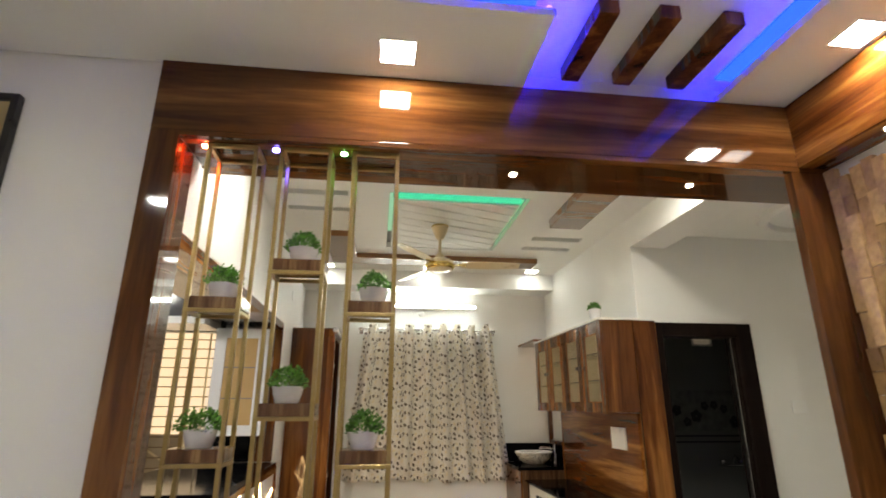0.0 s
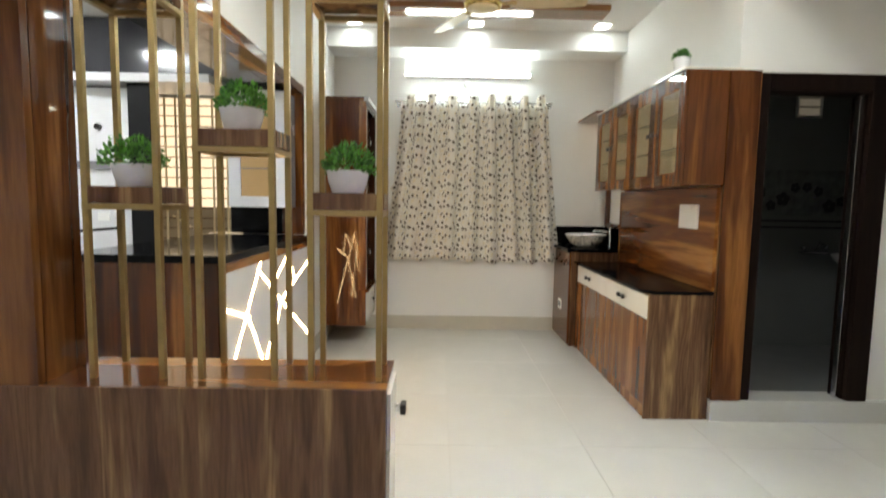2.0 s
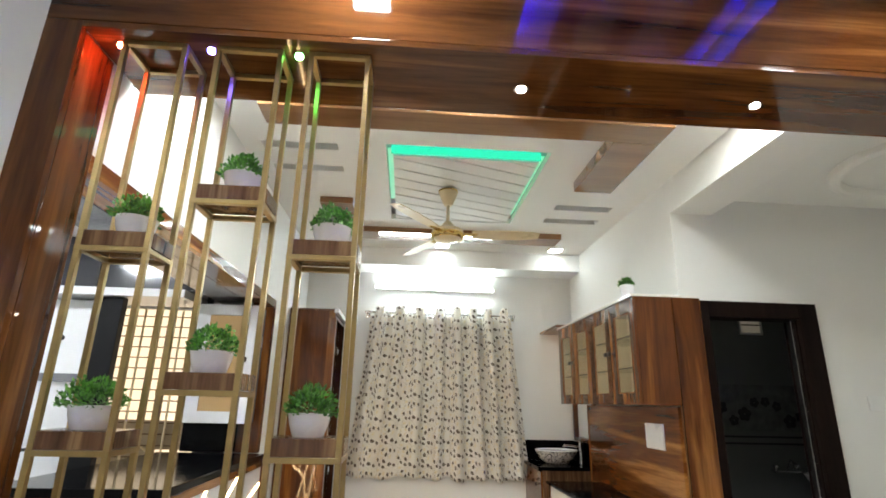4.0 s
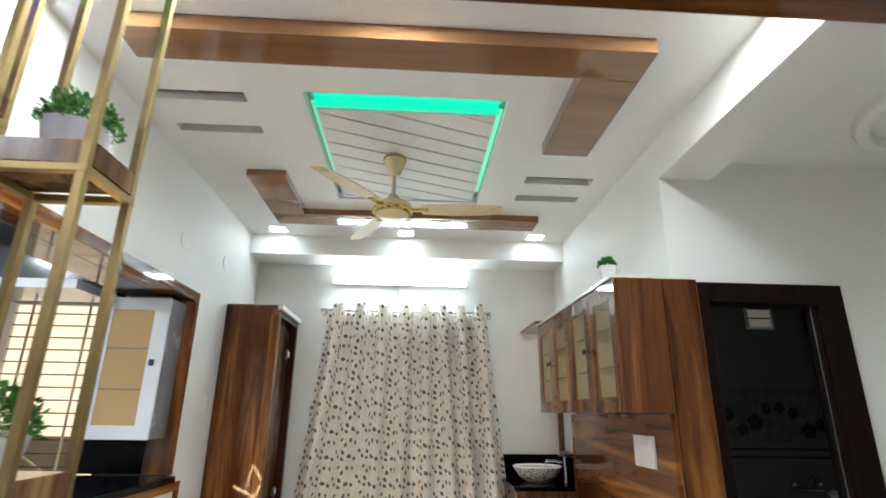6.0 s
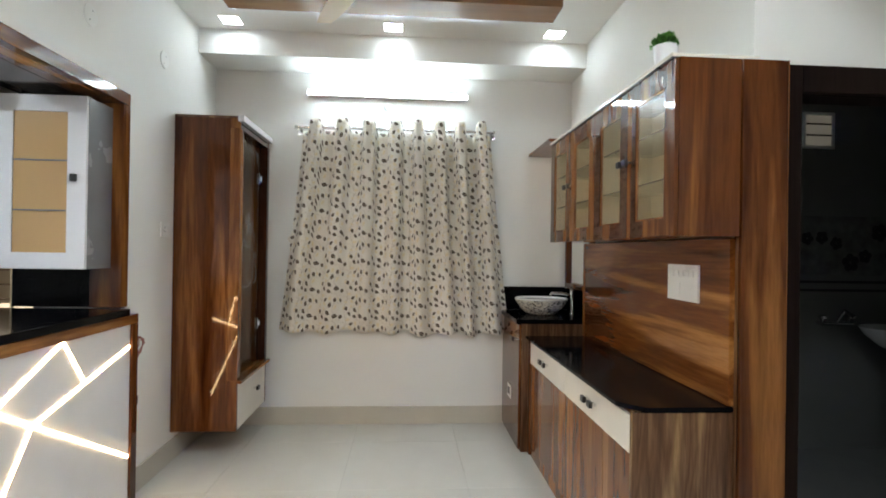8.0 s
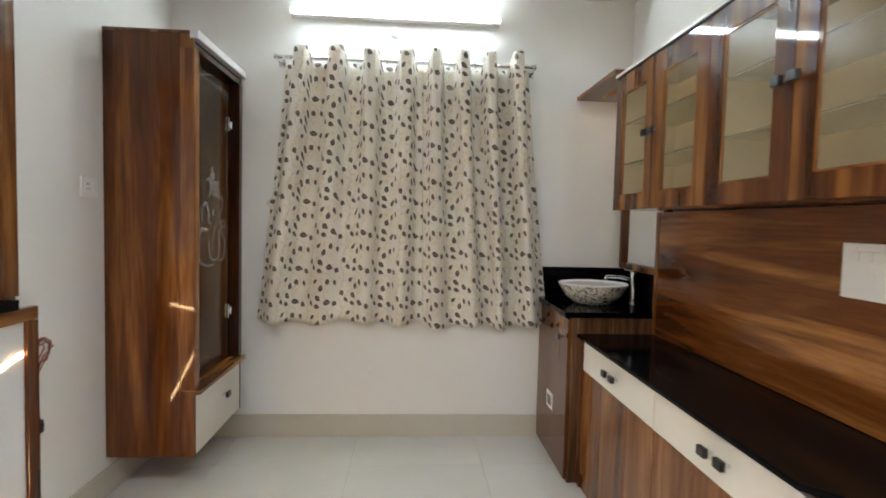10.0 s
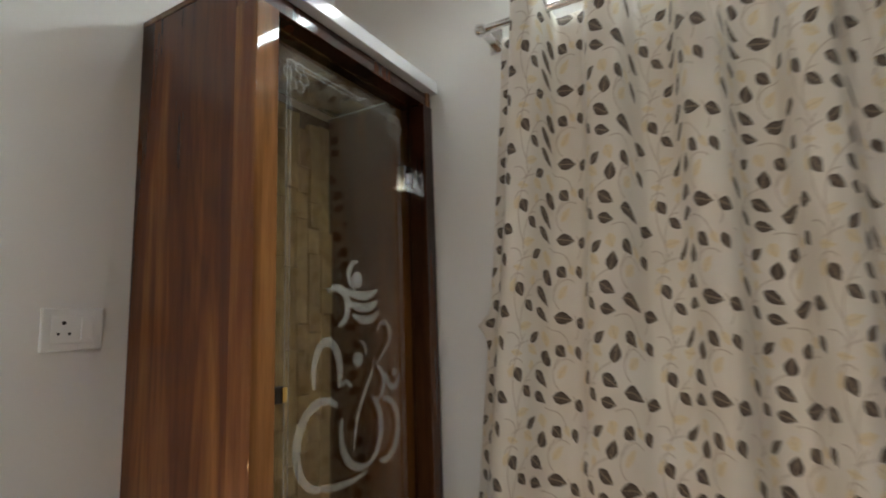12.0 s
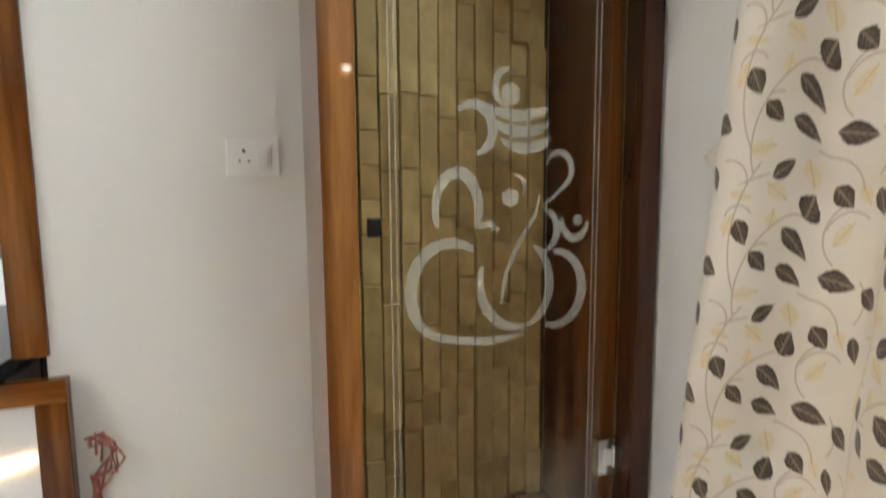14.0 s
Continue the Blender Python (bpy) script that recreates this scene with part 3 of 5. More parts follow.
nrm = Vector((-math.sin(radians(20.4)), math.cos(radians(20.4))))
run = Vector((math.cos(radians(22)), -math.sin(radians(22))))
x0, x1, y0, y1 = CX0 + 0.045, CX1 - 0.045, CY0 + 0.17, CY1 - 0.02


def clipped(poly, n, d, keep_less):
    out = []
    for a, b in zip(poly, poly[1:] + poly[:1]):
        fa, fb = a.dot(n) - d, b.dot(n) - d
        if not keep_less:
            fa, fb = -fa, -fb
        if fa <= 0:
            out.append(a)
        if fa * fb < 0:
            out.append(a + (b - a) * (fa / (fa - fb)))
    return out


k = 0
d = 2.995
while d < 6.0:
    poly = [Vector(p) for p in ((x0, y0), (x1, y0), (x1, y1), (x0, y1))]
    poly = clipped(poly, nrm, d, False)
    poly = clipped(poly, nrm, d + step - 0.016, True) if poly else poly
    if len(poly) >= 3:
        low = [bm.verts.new((p.x, p.y, TOP + 0.006)) for p in poly]
        high = [bm.verts.new((p.x, p.y, TOP + 0.05)) for p in poly]
        bm.faces.new(low), bm.faces.new(high)
        for i in range(len(poly)):
            bm.faces.new((low[i], low[(i + 1) % len(poly)], high[(i + 1) % len(poly)], high[i]))
    d += step
bmesh.ops.recalc_face_normals(bm, faces=bm.faces)
structure("ceiling_panel", bm, CEIL, "white recessed ceiling panel with slanting grooves")
structure("ceiling_recess", box(CX0 - 0.12, CX1 + 0.12, CY0 - 0.12, CY1 + 0.12, TOP + 0.092, TOP + 0.15, 0), GROOVE_SHADE, "back of the recessed ceiling panel, greyed for groove shade")

# hall ceiling: lower border, stepped recess with coloured light
HOLE = [(-0.45, 1.727, -1.6, 1.487), (0.72, 1.727, 1.487, AY + 0.0)]
structure("ceiling_hall", ceiling_with_holes(-3.6, 2.27, -3.2, AY + 0.0, HTOP, 0.035, HOLE), CEIL, "white false ceiling with a stepped recess")
structure("ceiling_hall_upper", box(-3.6, 2.42, -3.2, AY + 0.05, HTOP + 0.113, HTOP + 0.25, 0), CEIL, "white upper ceiling of the hall recess")
structure("ceiling_passage", box(2.52, 4.35, AB, DY, 3.05, 3.15, 0), CEIL, "white ceiling of the side passage")
structure("ceiling_kitchen", box(-3.6, LX - 0.15, AY + 0.16, 5.1, 2.75, 2.85, 0), CEIL, "white kitchen ceiling")
structure("wall_kitchen_north", boxes((-3.6, -2.20, 4.95, 5.1, 0, 2.85), (-1.34, LX - 0.15, 4.95, 5.1, 0, 2.85), (-2.20, -1.34, 4.95, 5.1, 0, 0.92), (-2.20, -1.34, 4.95, 5.1, 2.30, 2.85)), WHITE, "kitchen wall with a barred window")
structure("wall_kitchen_west", box(-3.75, -3.6, AY + 0.16, 5.1, 0, 2.85, 0), WHITE, "white kitchen wall")

# skirting
structure("baseboard_north", boxes((-0.83, 1.62, NY - 0.012, NY, 0, 0.15), bevel=0.002), SKIRT, "beige tile skirting")
structure("baseboard_west", boxes((LX, LX + 0.012, 5.06, NY - 0.012, 0, 0.15), bevel=0.002), SKIRT, "beige tile skirting")
structure("baseboard_arch", boxes((-3.6, -0.955, AY - 0.004, AY + 0.01, 0, 0.15), bevel=0.002), RISER, "grey tile skirting on the hall wall")

# bathroom: raised floor, tiled walls, door frame
structure("step", box(2.125, 4.2, DY - 0.045, DY + 0.15, 0, 0.145, 0.003), RISER, "light grey tiled step under the bathroom door")
structure("floor_bathroom", box(2.36, 4.5, DY + 0.15, 5.5, 0.0, 0.12, 0), BATH_TILE, "dark bathroom floor tiles")
structure("wall_bathroom", boxes((2.36, 4.5, 5.35, 5.5, 0.12, 2.6), (4.35, 4.5, DY + 0.12, 5.35, 0.12, 2.6), (2.352, 2.37, DY + 0.122, 5.35, 0.12, 2.6)), BATH_TILE, "dark glazed bathroom wall tiles")
structure("ceiling_bathroom", box(2.36, 4.5, DY + 0.12, 5.5, 2.6, 2.7, 0), CEIL, "bathroom ceiling")
door_1 = thing("door_1", (2.77, DY, 0.145), "dark brown wooden door frame of an open bathroom doorway", "door frame", kind="structure")
part("jamb", box(2.318, 2.382, DY - 0.04, DY - 0.001, 0.147, 2.275, 0.004), EBONY, door_1)
part("jamb", box(3.036, 3.17, DY - 0.04, DY - 0.001, 0.147, 2.275, 0.004), EBONY, door_1)
part("lintel", box(2.383, 3.035, DY - 0.04, DY - 0.001, 2.165, 2.275, 0.004), EBONY, door_1)
part("rebate", boxes((2.372, 2.40, DY, DY + 0.118, 0.147, 2.163), (3.03, 3.058, DY, DY + 0.118, 0.147, 2.163), (2.372, 3.058, DY, DY + 0.118, 2.164, 2.198)), EBONY, door_1)
part("seal_strip", box(2.998, 3.024, DY + 0.01, DY + 0.05, 0.149, 2.160, 0.002), CHROME, door_1, "pale metal edge strip")

# archway: wooden lining, lintel and jambs
arch = thing("archway", (0.6, AY, 0), "walnut laminate archway lining between hall and dining room", "archway", kind="structure")
part("lintel_front", box(-0.93, 2.26, AY - 0.02, AY + 0.008, BEAM + 0.006, HTOP - 0.002, 0.002), ARCH_X, arch)
part("lintel_soffit", box(-0.81, 4.2, AY - 0.02, AB, BEAM - 0.02, BEAM + 0.004, 0.002), ARCH_X, arch)
part("lintel_back", box(-0.84, 2.6, AB - 0.018, AB - 0.002, BEAM + 0.006, TOP - 0.002, 0.002), ARCH_X, arch)
part("jamb", box(-0.93, -0.81, AY - 0.02, AY + 0.008, 0, BEAM + 0.004, 0.002), ARCH_V, arch)
part("jamb_lining", box(-0.83, -0.81, AY + 0.01, 2.16, 0, BEAM - 0.022, 0.002), ARCH_V, arch)
part("jamb", box(2.057, 2.262, AY - 0.02, AY + 0.03, 0, BEAM - 0.022, 0.002), ARCH_V, arch)
structure("wall_arch_core", boxes((-0.93, -0.83, AY + 0.012, 2.16, 0, 3.09), (-0.83, 4.2, AY + 0.012, AB - 0.02, BEAM + 0.008, 3.09)), WHITE, "masonry core of the archway")

# wooden pelmet over the stone wall
pel = thing("pelmet", (2.15, 0.4, BEAM), "walnut laminate pelmet above the stone wall", "pelmet", kind="structure")
part("front", box(2.10, 2.12, -3.2, AY - 0.022, BEAM, HTOP - 0.002, 0.002), WOOD_Y, pel)
part("underside", box(2.12, 2.27, -3.2, AY - 0.022, BEAM, BEAM + 0.02, 0.002), WOOD_Y, pel)

# kitchen opening trim
trim = thing("trim", (LX, 3.6, 0), "glossy walnut trim round the kitchen opening", "trim", kind="structure")
part("head", box(LX - 0.152, LX + 0.012, 2.165, 4.958, 2.300, 2.368, 0.003), WOOD_Y, trim)
part("post", box(LX - 0.16, LX + 0.012, 4.887, 4.958, 1.14, 2.298, 0.003), WOOD_V, trim)
part("soffit", box(-1.25, LX - 0.154, 2.165, 4.90, 2.300, 2.335, 0.002), LOFT, trim, "dark glossy soffit panel")

# ---- lamps ----
def half_tube(x0, x1, y, z, r, half):
    """The lit front of a tube along x: an arc of the given half angle about the room side."""
    bm = bmesh.new()
    ends = [[bm.verts.new((x, y - r * math.cos(radians(a)), z + r * math.sin(radians(a)))) for a in range(-half, half + 1, 11)] for x in (x0, x1)]
    for k in range(len(ends[0]) - 1):
        bm.faces.new((ends[0][k], ends[0][k + 1], ends[1][k + 1], ends[1][k]))
    bm.faces.new((ends[0][-1], ends[0][0], ends[1][0], ends[1][-1]))
    bm.faces.new(ends[0]), bm.faces.new(ends[1][::-1])
    bmesh.ops.recalc_face_normals(bm, faces=bm.faces)
    return bm


def tube_light():
    t = thing("tube_light", (0.59, NY, 2.80), "lit white LED tube light on the far wall", "tube light")
    part("batten", box(-0.09, 1.275, NY - 0.0695, NY, 2.785, 2.825, 0.003), PLASTIC, t, "white mounting batten")
    part("tube", half_tube(-0.073, 1.262, NY - 0.072, 2.805, 0.0175, 99), TUBE_GLOW, t, "glowing white tube", True)
    for x in (-0.085, 1.262):
        part("end_cap", box(x, x + 0.012, NY - 0.100, NY - 0.070, 2.788, 2.824, 0.003), PLASTIC, t)
    j = thing("junction_box", (0.59, NY, 2.72), "small white round cap of a wiring box", "junction box")
    part("cap", lathe([(0.035, 0), (0.04, 0.004), (0.036, 0.012), (0.02, 0.02)], (0, 0, 0), 24), PLASTIC, j, smooth=True)
    j.rotation_euler = (radians(90), 0, 0)
    for c in j.children:
        c.data.transform(Matrix.Translation(Vector((0.59, NY, 2.72))))


tube_light()


def panel_light(x, y, z, s, material, group):
    t = thing("ceiling_panel_light", (x, y, z), "square white LED panel light set in the ceiling", "ceiling light", group)
    part("frame", ring(x - s, x + s, y - s, y + s, z - 0.006, z, 0.008, "z"), PLASTIC, t)
    part("diffuser", box(x - s + 0.008, x + s - 0.008, y - s + 0.008, y + s - 0.008, z - 0.004, z, 0), material, t, "glowing white diffuser")


for x in (-0.556, 0.642, 1.885):
    panel_light(x, 5.765, TOP, 0.075, PANEL_GLOW, "dining ceiling lights")
    # near row is unseen: oversize panels added to brighten the dining room
    panel_light(x, 2.72, TOP, 0.12, NEAR_FILL, "near dining ceiling lights")
# first two panels are in view; the other four are added fill, unseen
for x, y in ((0.107, 1.782), (1.995, 1.43), (-1.6, 0.2), (-1.6, -1.6), (1.97, -0.6), (0.3, -2.3)):
    panel_light(x, y, HTOP, 0.08, HALL_GLOW, "hall ceiling lights")
# no fixture is in view here; this panel is added to brighten the kitchen
panel_light(-2.3, 3.4, 2.75, 0.16, KITCHEN_FILL, "kitchen ceiling lights")
for x, y in ((0.703, 2.162), (1.65, 2.175)):
    t = thing("spotlight", (x, y, BEAM - 0.02), "small lit round spotlight in the archway soffit", "spotlight", "archway spotlights")
    part("ring", disc(x, y, BEAM - 0.026, 0.028, 0.006), CHROME, t)
    part("lens", disc(x, y, BEAM - 0.030, 0.018, 0.004), SPOT_W, t, "glowing warm lens")
for x, m, c in ((-0.724, SPOT_R, "red"), (-0.42, SPOT_B, "blue"), (-0.118, SPOT_G, "green")):
    t = thing("spotlight", (x, 2.046, BEAM - 0.02), "small lit " + c + " spotlight above the gold rack", "spotlight", "coloured spotlights")
    part("ring", disc(x, 2.046, BEAM - 0.026, 0.020, 0.006), CHROME, t)
    part("lens", disc(x, 2.046, BEAM - 0.031, 0.013, 0.005), m, t, "glowing " + c + " lens")
t = thing("spotlight", (2.17, 1.55, BEAM), "small round spotlight in the pelmet", "spotlight")
part("ring", disc(2.17, 1.55, BEAM - 0.008, 0.03, 0.008), CHROME, t)
part("lens", disc(2.17, 1.55, BEAM - 0.012, 0.02, 0.004), SPOT_W, t, "glowing lens")

# coloured light strips hidden in the ceiling recesses
# these boxes glow in place of recess faces washed by a hidden green LED
t = thing("led_strip", (0.64, CY0, TOP + 0.03), "glowing strips standing for recess faces lit by a hidden green LED", "LED strip")
part("strip", box(CX0 + 0.02, CX1 - 0.02, CY0 + 0.09, CY0 + 0.155, TOP + 0.080, TOP + 0.089, 0.002), GREEN_WASH, t, "glowing strip standing for green light on the recess")
part("strip", box(CX0 + 0.03, CX1 - 0.03, CY0 + 0.160, CY0 + 0.168, TOP + 0.020, TOP + 0.088, 0.001), GREEN_WASH, t, "glowing strip standing for green light on the recess")
part("strip", box(CX0 + 0.004, CX0 + 0.041, CY0 + 0.17, CY1 - 0.35, TOP + 0.060, TOP + 0.066, 0), GREEN_DIM, t)
part("strip", box(CX1 - 0.041, CX1 - 0.004, CY0 + 0.17, CY1 - 0.1, TOP + 0.056, TOP + 0.062, 0), GREEN_SIDE, t)
t = thing("led_strip", (0.6, 1.5, HTOP + 0.1), "blue LED strip in the stepped hall ceiling", "LED strip")
part("strip", box(1.80, 1.815, -1.5, AY - 0.03, HTOP + 0.037, HTOP + 0.048, 0), BLUE_LED, t)
part("strip", box(0.690, 0.708, 1.50, AY - 0.03, HTOP + 0.04, HTOP + 0.060, 0), BLUE_LED, t)
part("strip", box(-0.40, 0.68, 1.56, 1.575, HTOP + 0.037, HTOP + 0.048, 0), BLUE_LED, t)
part("core", box(1.705, 1.80, -1.5, 1.93, HTOP + 0.100, HTOP + 0.111, 0.002), CYAN_LED, t, "glowing cyan strip")
part("core", box(-0.35, 0.66, 1.47, 1.56, HTOP + 0.100, HTOP + 0.111, 0.002), CYAN_LED, t, "glowing cyan strip")
for x in (0.905, 1.17, 1.455):
    solo("ceiling_batten", box(x, x + 0.088, 1.49, 1.955, HTOP + 0.045, HTOP + 0.111, 0.004), WOOD_R, "dark wooden batten on the hall ceiling recess", "ceiling batten", group="hall ceiling battens")


# brown battens of the dining ceiling
def angle_batten(label, *dims):
    t = thing("ceiling_batten", (dims[0][0], dims[0][2], 3.2), label, "ceiling batten", "dining ceiling battens")
    for d in dims:
        part("board", box(*d, 0.003), CEILWOOD, t)
    return t


angle_batten("L-shaped brown laminate batten under the ceiling", (-0.57, 1.80, 3.00, 3.21, 3.10, TOP - 0.001), (1.515, 1.80, 3.212, 3.985, 3.10, TOP - 0.001))
t = angle_batten("L-shaped brown laminate batten with a glossy underside", (-0.468, -0.196, 4.50, 5.213, 3.125, TOP - 0.001), (-0.468, 1.785, 5.215, 5.46, 3.125, TOP - 0.001))

# round ring on the passage ceiling
solo("ceiling_ring", lathe([(0.455, 0.0), (0.49, 0.012), (0.5, 0.03), (0.5, 0.05), (0.42, 0.05), (0.42, 0.02), (0.43, 0.004), (0.455, 0.0)], (3.47, 3.15, 3.0), 64, (1, 1), False), CEIL, "round white plaster ring on the passage ceiling", "ceiling ring", smooth=True)


def ceiling_fan():
    x, y, z = 0.583, 4.25, 2.750
    t = thing("ceiling_fan", (x, y, z), "ivory and gold three-blade ceiling fan at rest", "ceiling fan")
    part("canopy", lathe([(0.03, 0), (0.055, 0.05), (0.072, 0.10), (0.075, 0.125)], (x, y, TOP - 0.135), 32), IVORY, t, smooth=True)
    part("ring", lathe([(0.076, 0), (0.079, 0.006), (0.076, 0.012)], (x, y, TOP - 0.022), 32), BRASS, t, "gold ring", True)
    part("rod", disc(x, y, z + 0.11, 0.013, 0.21), IVORY, t, smooth=True)
    part("rod_cup", lathe([(0.05, 0), (0.045, 0.03), (0.02, 0.06)], (x, y, z + 0.105), 24), IVORY, t, smooth=True)
    part("motor", lathe([(0.02, 0.0), (0.095, 0.008), (0.118, 0.028), (0.125, 0.05), (0.12, 0.085), (0.08, 0.108), (0.03, 0.112)], (x, y, z), 40), IVORY, t, smooth=True)
    part("trim_ring", lathe([(0.118, 0.018), (0.131, 0.032), (0.133, 0.05), (0.127, 0.06), (0.12, 0.06)], (x, y, z), 40), BRASS, t, "gold ring", True)
    for a in (-4, 116, 236):
        m = Matrix.Translation((x, y, z + 0.055)) @ Matrix.Rotation(radians(a), 4, "Z")
        bm = boxes((0.115, 0.235, -0.022, 0.022, -0.006, 0.006), bevel=0.004)
        bmesh.ops.transform(bm, matrix=m, verts=bm.verts)
        part("blade_arm", bm, BRASS, t, "gold blade arm")
        bm = bmesh.new()
        rows = []
        for k in range(13):
            s = k / 12
            r = 0.19 + 0.52 * s
            w = 0.052 + 0.016 * math.sin(math.pi * min(1, s * 1.1)) - (0.012 * max(0, s - 0.9) / 0.1)
            tilt = -math.tan(radians(11))
            rows.append([bm.verts.new((r, sgn * w, sgn * w * tilt + dz)) for sgn, dz in ((-1, 0.0), (1, 0.0), (1, 0.006), (-1, 0.006))])
        for p, q in zip(rows, rows[1:]):
            for j in range(4):
                bm.faces.new((p[j], p[(j + 1) % 4], q[(j + 1) % 4], q[j]))
        bm.faces.new(rows[0][::-1]), bm.faces.new(rows[-1])
        bmesh.ops.recalc_face_normals(bm, faces=bm.faces)
        bmesh.ops.transform(bm, matrix=m, verts=bm.verts)
        part("blade", bm, IVORY, t)


ceiling_fan()


# ---- divider between hall and dining room ----
def handle(parent, x, y, z, axis, name="handle", s=1.0):
    """A squat black pull on two posts, standing off a face along an axis."""
    d = {"-x": (-1, 0), "+x": (1, 0), "-y": (0, -1)}[axis]
    side = (0, 1) if d[0] else (1, 0)
    dims = []
    for k in (-1, 1):
        c = (x + side[0] * 0.013 * k * s, y + side[1] * 0.013 * k * s)
        ends = sorted((c[0], c[0] + d[0] * 0.022)), sorted((c[1], c[1] + d[1] * 0.022))
        dims.append((ends[0][0] - 0.005 * side[0], ends[0][1] + 0.005 * side[0], ends[1][0] - 0.005 * side[1], ends[1][1] + 0.005 * side[1], z - 0.006, z + 0.006))
    h = part(name, boxes(*[(a - 0.004 * (a == b), b + 0.004 * (a == b), c0 - 0.004 * (c0 == d0), d0 + 0.004 * (c0 == d0), e, f) for a, b, c0, d0, e, f in dims]), CHROME, parent, "black and chrome handle")
    px, py = x + d[0] * 0.029, y + d[1] * 0.029
    part("grip", box(px - (0.009 if d[0] else 0.024 * s), px + (0.009 if d[0] else 0.024 * s), py - (0.024 * s if d[0] else 0.005), py + (0.024 * s if d[0] else 0.005), z - 0.016, z + 0.016, 0.004), BLACK, h, "black grip")
    return h


def divider():
    y0, y1, z1 = AY - 0.01, 2.22, 0.900
    t = thing("divider_cabinet", (-0.4, 2.1, 0), "low walnut laminate divider cabinet under the gold racks", "cabinet")
    part("front_panel", box(-0.953, 0.155, y0 - 0.020, y0 - 0.011, 0, z1, 0.0015), WOOD_D, t, "dark walnut panel with light streaks")
    part("body", box(-0.808, 0.150, y0 - 0.010, y1, 0, z1 - 0.022, 0.002), WOOD_V, t)
    part("top", box(-0.808, 0.155, y0 - 0.010, y1 + 0.01, z1 - 0.020, z1, 0.0015), WOOD_X, t, "glossy walnut top")
    dr = part("drawer_front", box(0.152, 0.164, y0 + 0.03, y1 - 0.01, 0.70, z1 - 0.03, 0.002), CREAM, t, "cream drawer front")
    part("side_panel", box(0.152, 0.162, y0 + 0.03, y1 - 0.01, 0.02, 0.695, 0.002), CREAM, t, "cream side panel")
    handle(dr, 0.164, (y0 + y1) / 2 + 0.02, 0.785, "+x", s=0.9)


divider()


def rack(x0, x1, shelves):
    """A gold square-tube rack with two wooden shelves, from the cabinet's top to the soffit."""
    yf, yb, s, z0, z1 = 2.03, 2.185, 0.0085, 0.900, BEAM - 0.021
    t = thing("divider_rack", ((x0 + x1) / 2, 2.1, z0), "gold metal tube rack with two small wooden shelves", "rack", "gold divider racks")
    for x in (x0, x1):
        for y in (yf, yb):
            part("post", box(x - s, x + s, y - s, y + s, z0, z1, 0.0015), GOLD, t)
    zt = z1 - 2 * s
    part("top_frame", ring(x0 - s - 0.001, x1 + s + 0.001, yf - s - 0.001, yb + s + 0.001, zt, z1 + 0.0005, 2 * s + 0.002, "z"), GOLD, t)
    for z in shelves:
        sh = part("shelf", box(x0 - s - 0.002, x1 + s + 0.002, yf + s + 0.001, yb - s - 0.001, z - 0.048, z, 0.002), WOOD_D, t, "dark wooden shelf")
        part("shelf_frame", ring(x0 - s - 0.001, x1 + s + 0.001, yf - s - 0.001, yb + s + 0.001, z - 0.066, z - 0.050, 2 * s + 0.002, "z"), GOLD, sh, "gold frame")
        part("lip", box(x0 + s, x1 - s, yf - s + 0.001, yf + s, z - 0.049, z - 0.001, 0.001), WOOD_D, sh)


RACKS = ((-0.700, -0.500, (2.035, 1.455)), (-0.388, -0.177, (2.203, 1.620)), (-0.070, 0.126, (2.032, 1.446)))
for x0, x1, zs in RACKS:
    rack(x0, x1, zs)


def potted_plant(x, y, z, r=0.062, h=0.066, spread=0.075, tall=0.074, seed=1, leaf=LEAF, label="small artificial green plant in a white pot on a shelf"):
    rng = random.Random(seed)
    t = thing("potted_plant", (x, y, z), label, "potted plant", "small potted plants")
    part("pot", lathe([(r * 0.70, 0), (r * 0.76, 0.004), (r * 0.93, h * 0.55), (r, h * 0.93), (r * 1.03, h), (r * 0.95, h), (r * 0.92, h * 0.86), (0.005, h * 0.84)], (x, y, z), 32), POT, t, smooth=True)
    bm = bmesh.new()
    for k in range(620):
        a, e = rng.uniform(0, 2 * math.pi), math.asin(rng.uniform(-0.12, 1))
        q = rng.uniform(0.55, 1.0) * (1 + 0.12 * math.sin(3 * a + seed))
        p = Vector((x + spread * q * math.cos(e) * math.cos(a), y + spread * q * math.cos(e) * math.sin(a), z + h + 0.002 + tall * q * max(math.sin(e), -0.15)))
        out = Vector((math.cos(a) * math.cos(e), math.sin(a) * math.cos(e), math.sin(e) + 0.3)).normalized()
        out = (out + Vector((rng.uniform(-1, 1), rng.uniform(-1, 1), rng.uniform(-1, 1))) * 0.5).normalized()
        side = out.cross(Vector((rng.uniform(-1, 1), rng.uniform(-1, 1), rng.uniform(-1, 1)))).normalized()
        ln, w = rng.uniform(0.011, 0.019), rng.uniform(0.004, 0.007)
        up = out.cross(side)
        v = [bm.verts.new(c) for c in (p, p + out * ln * 0.5 + side * w + up * 0.002, p + out * ln, p + out * ln * 0.5 - side * w + up * 0.002)]
        bm.faces.new((v[0], v[1], v[2])), bm.faces.new((v[0], v[2], v[3]))
    part("foliage", bm, leaf, t, "dense green leaves")


n = 3
for x0, x1, zs in RACKS:
    for z in zs:
        low = z < 1.6 and x0 < -0.5
        potted_plant((x0 + x1) / 2 + (0.012 if n % 2 else -0.006), 2.11, z, seed=n, spread=0.088 if low else 0.072, leaf=LEAF_DARK if x0 > -0.1 else LEAF)
        n += 1
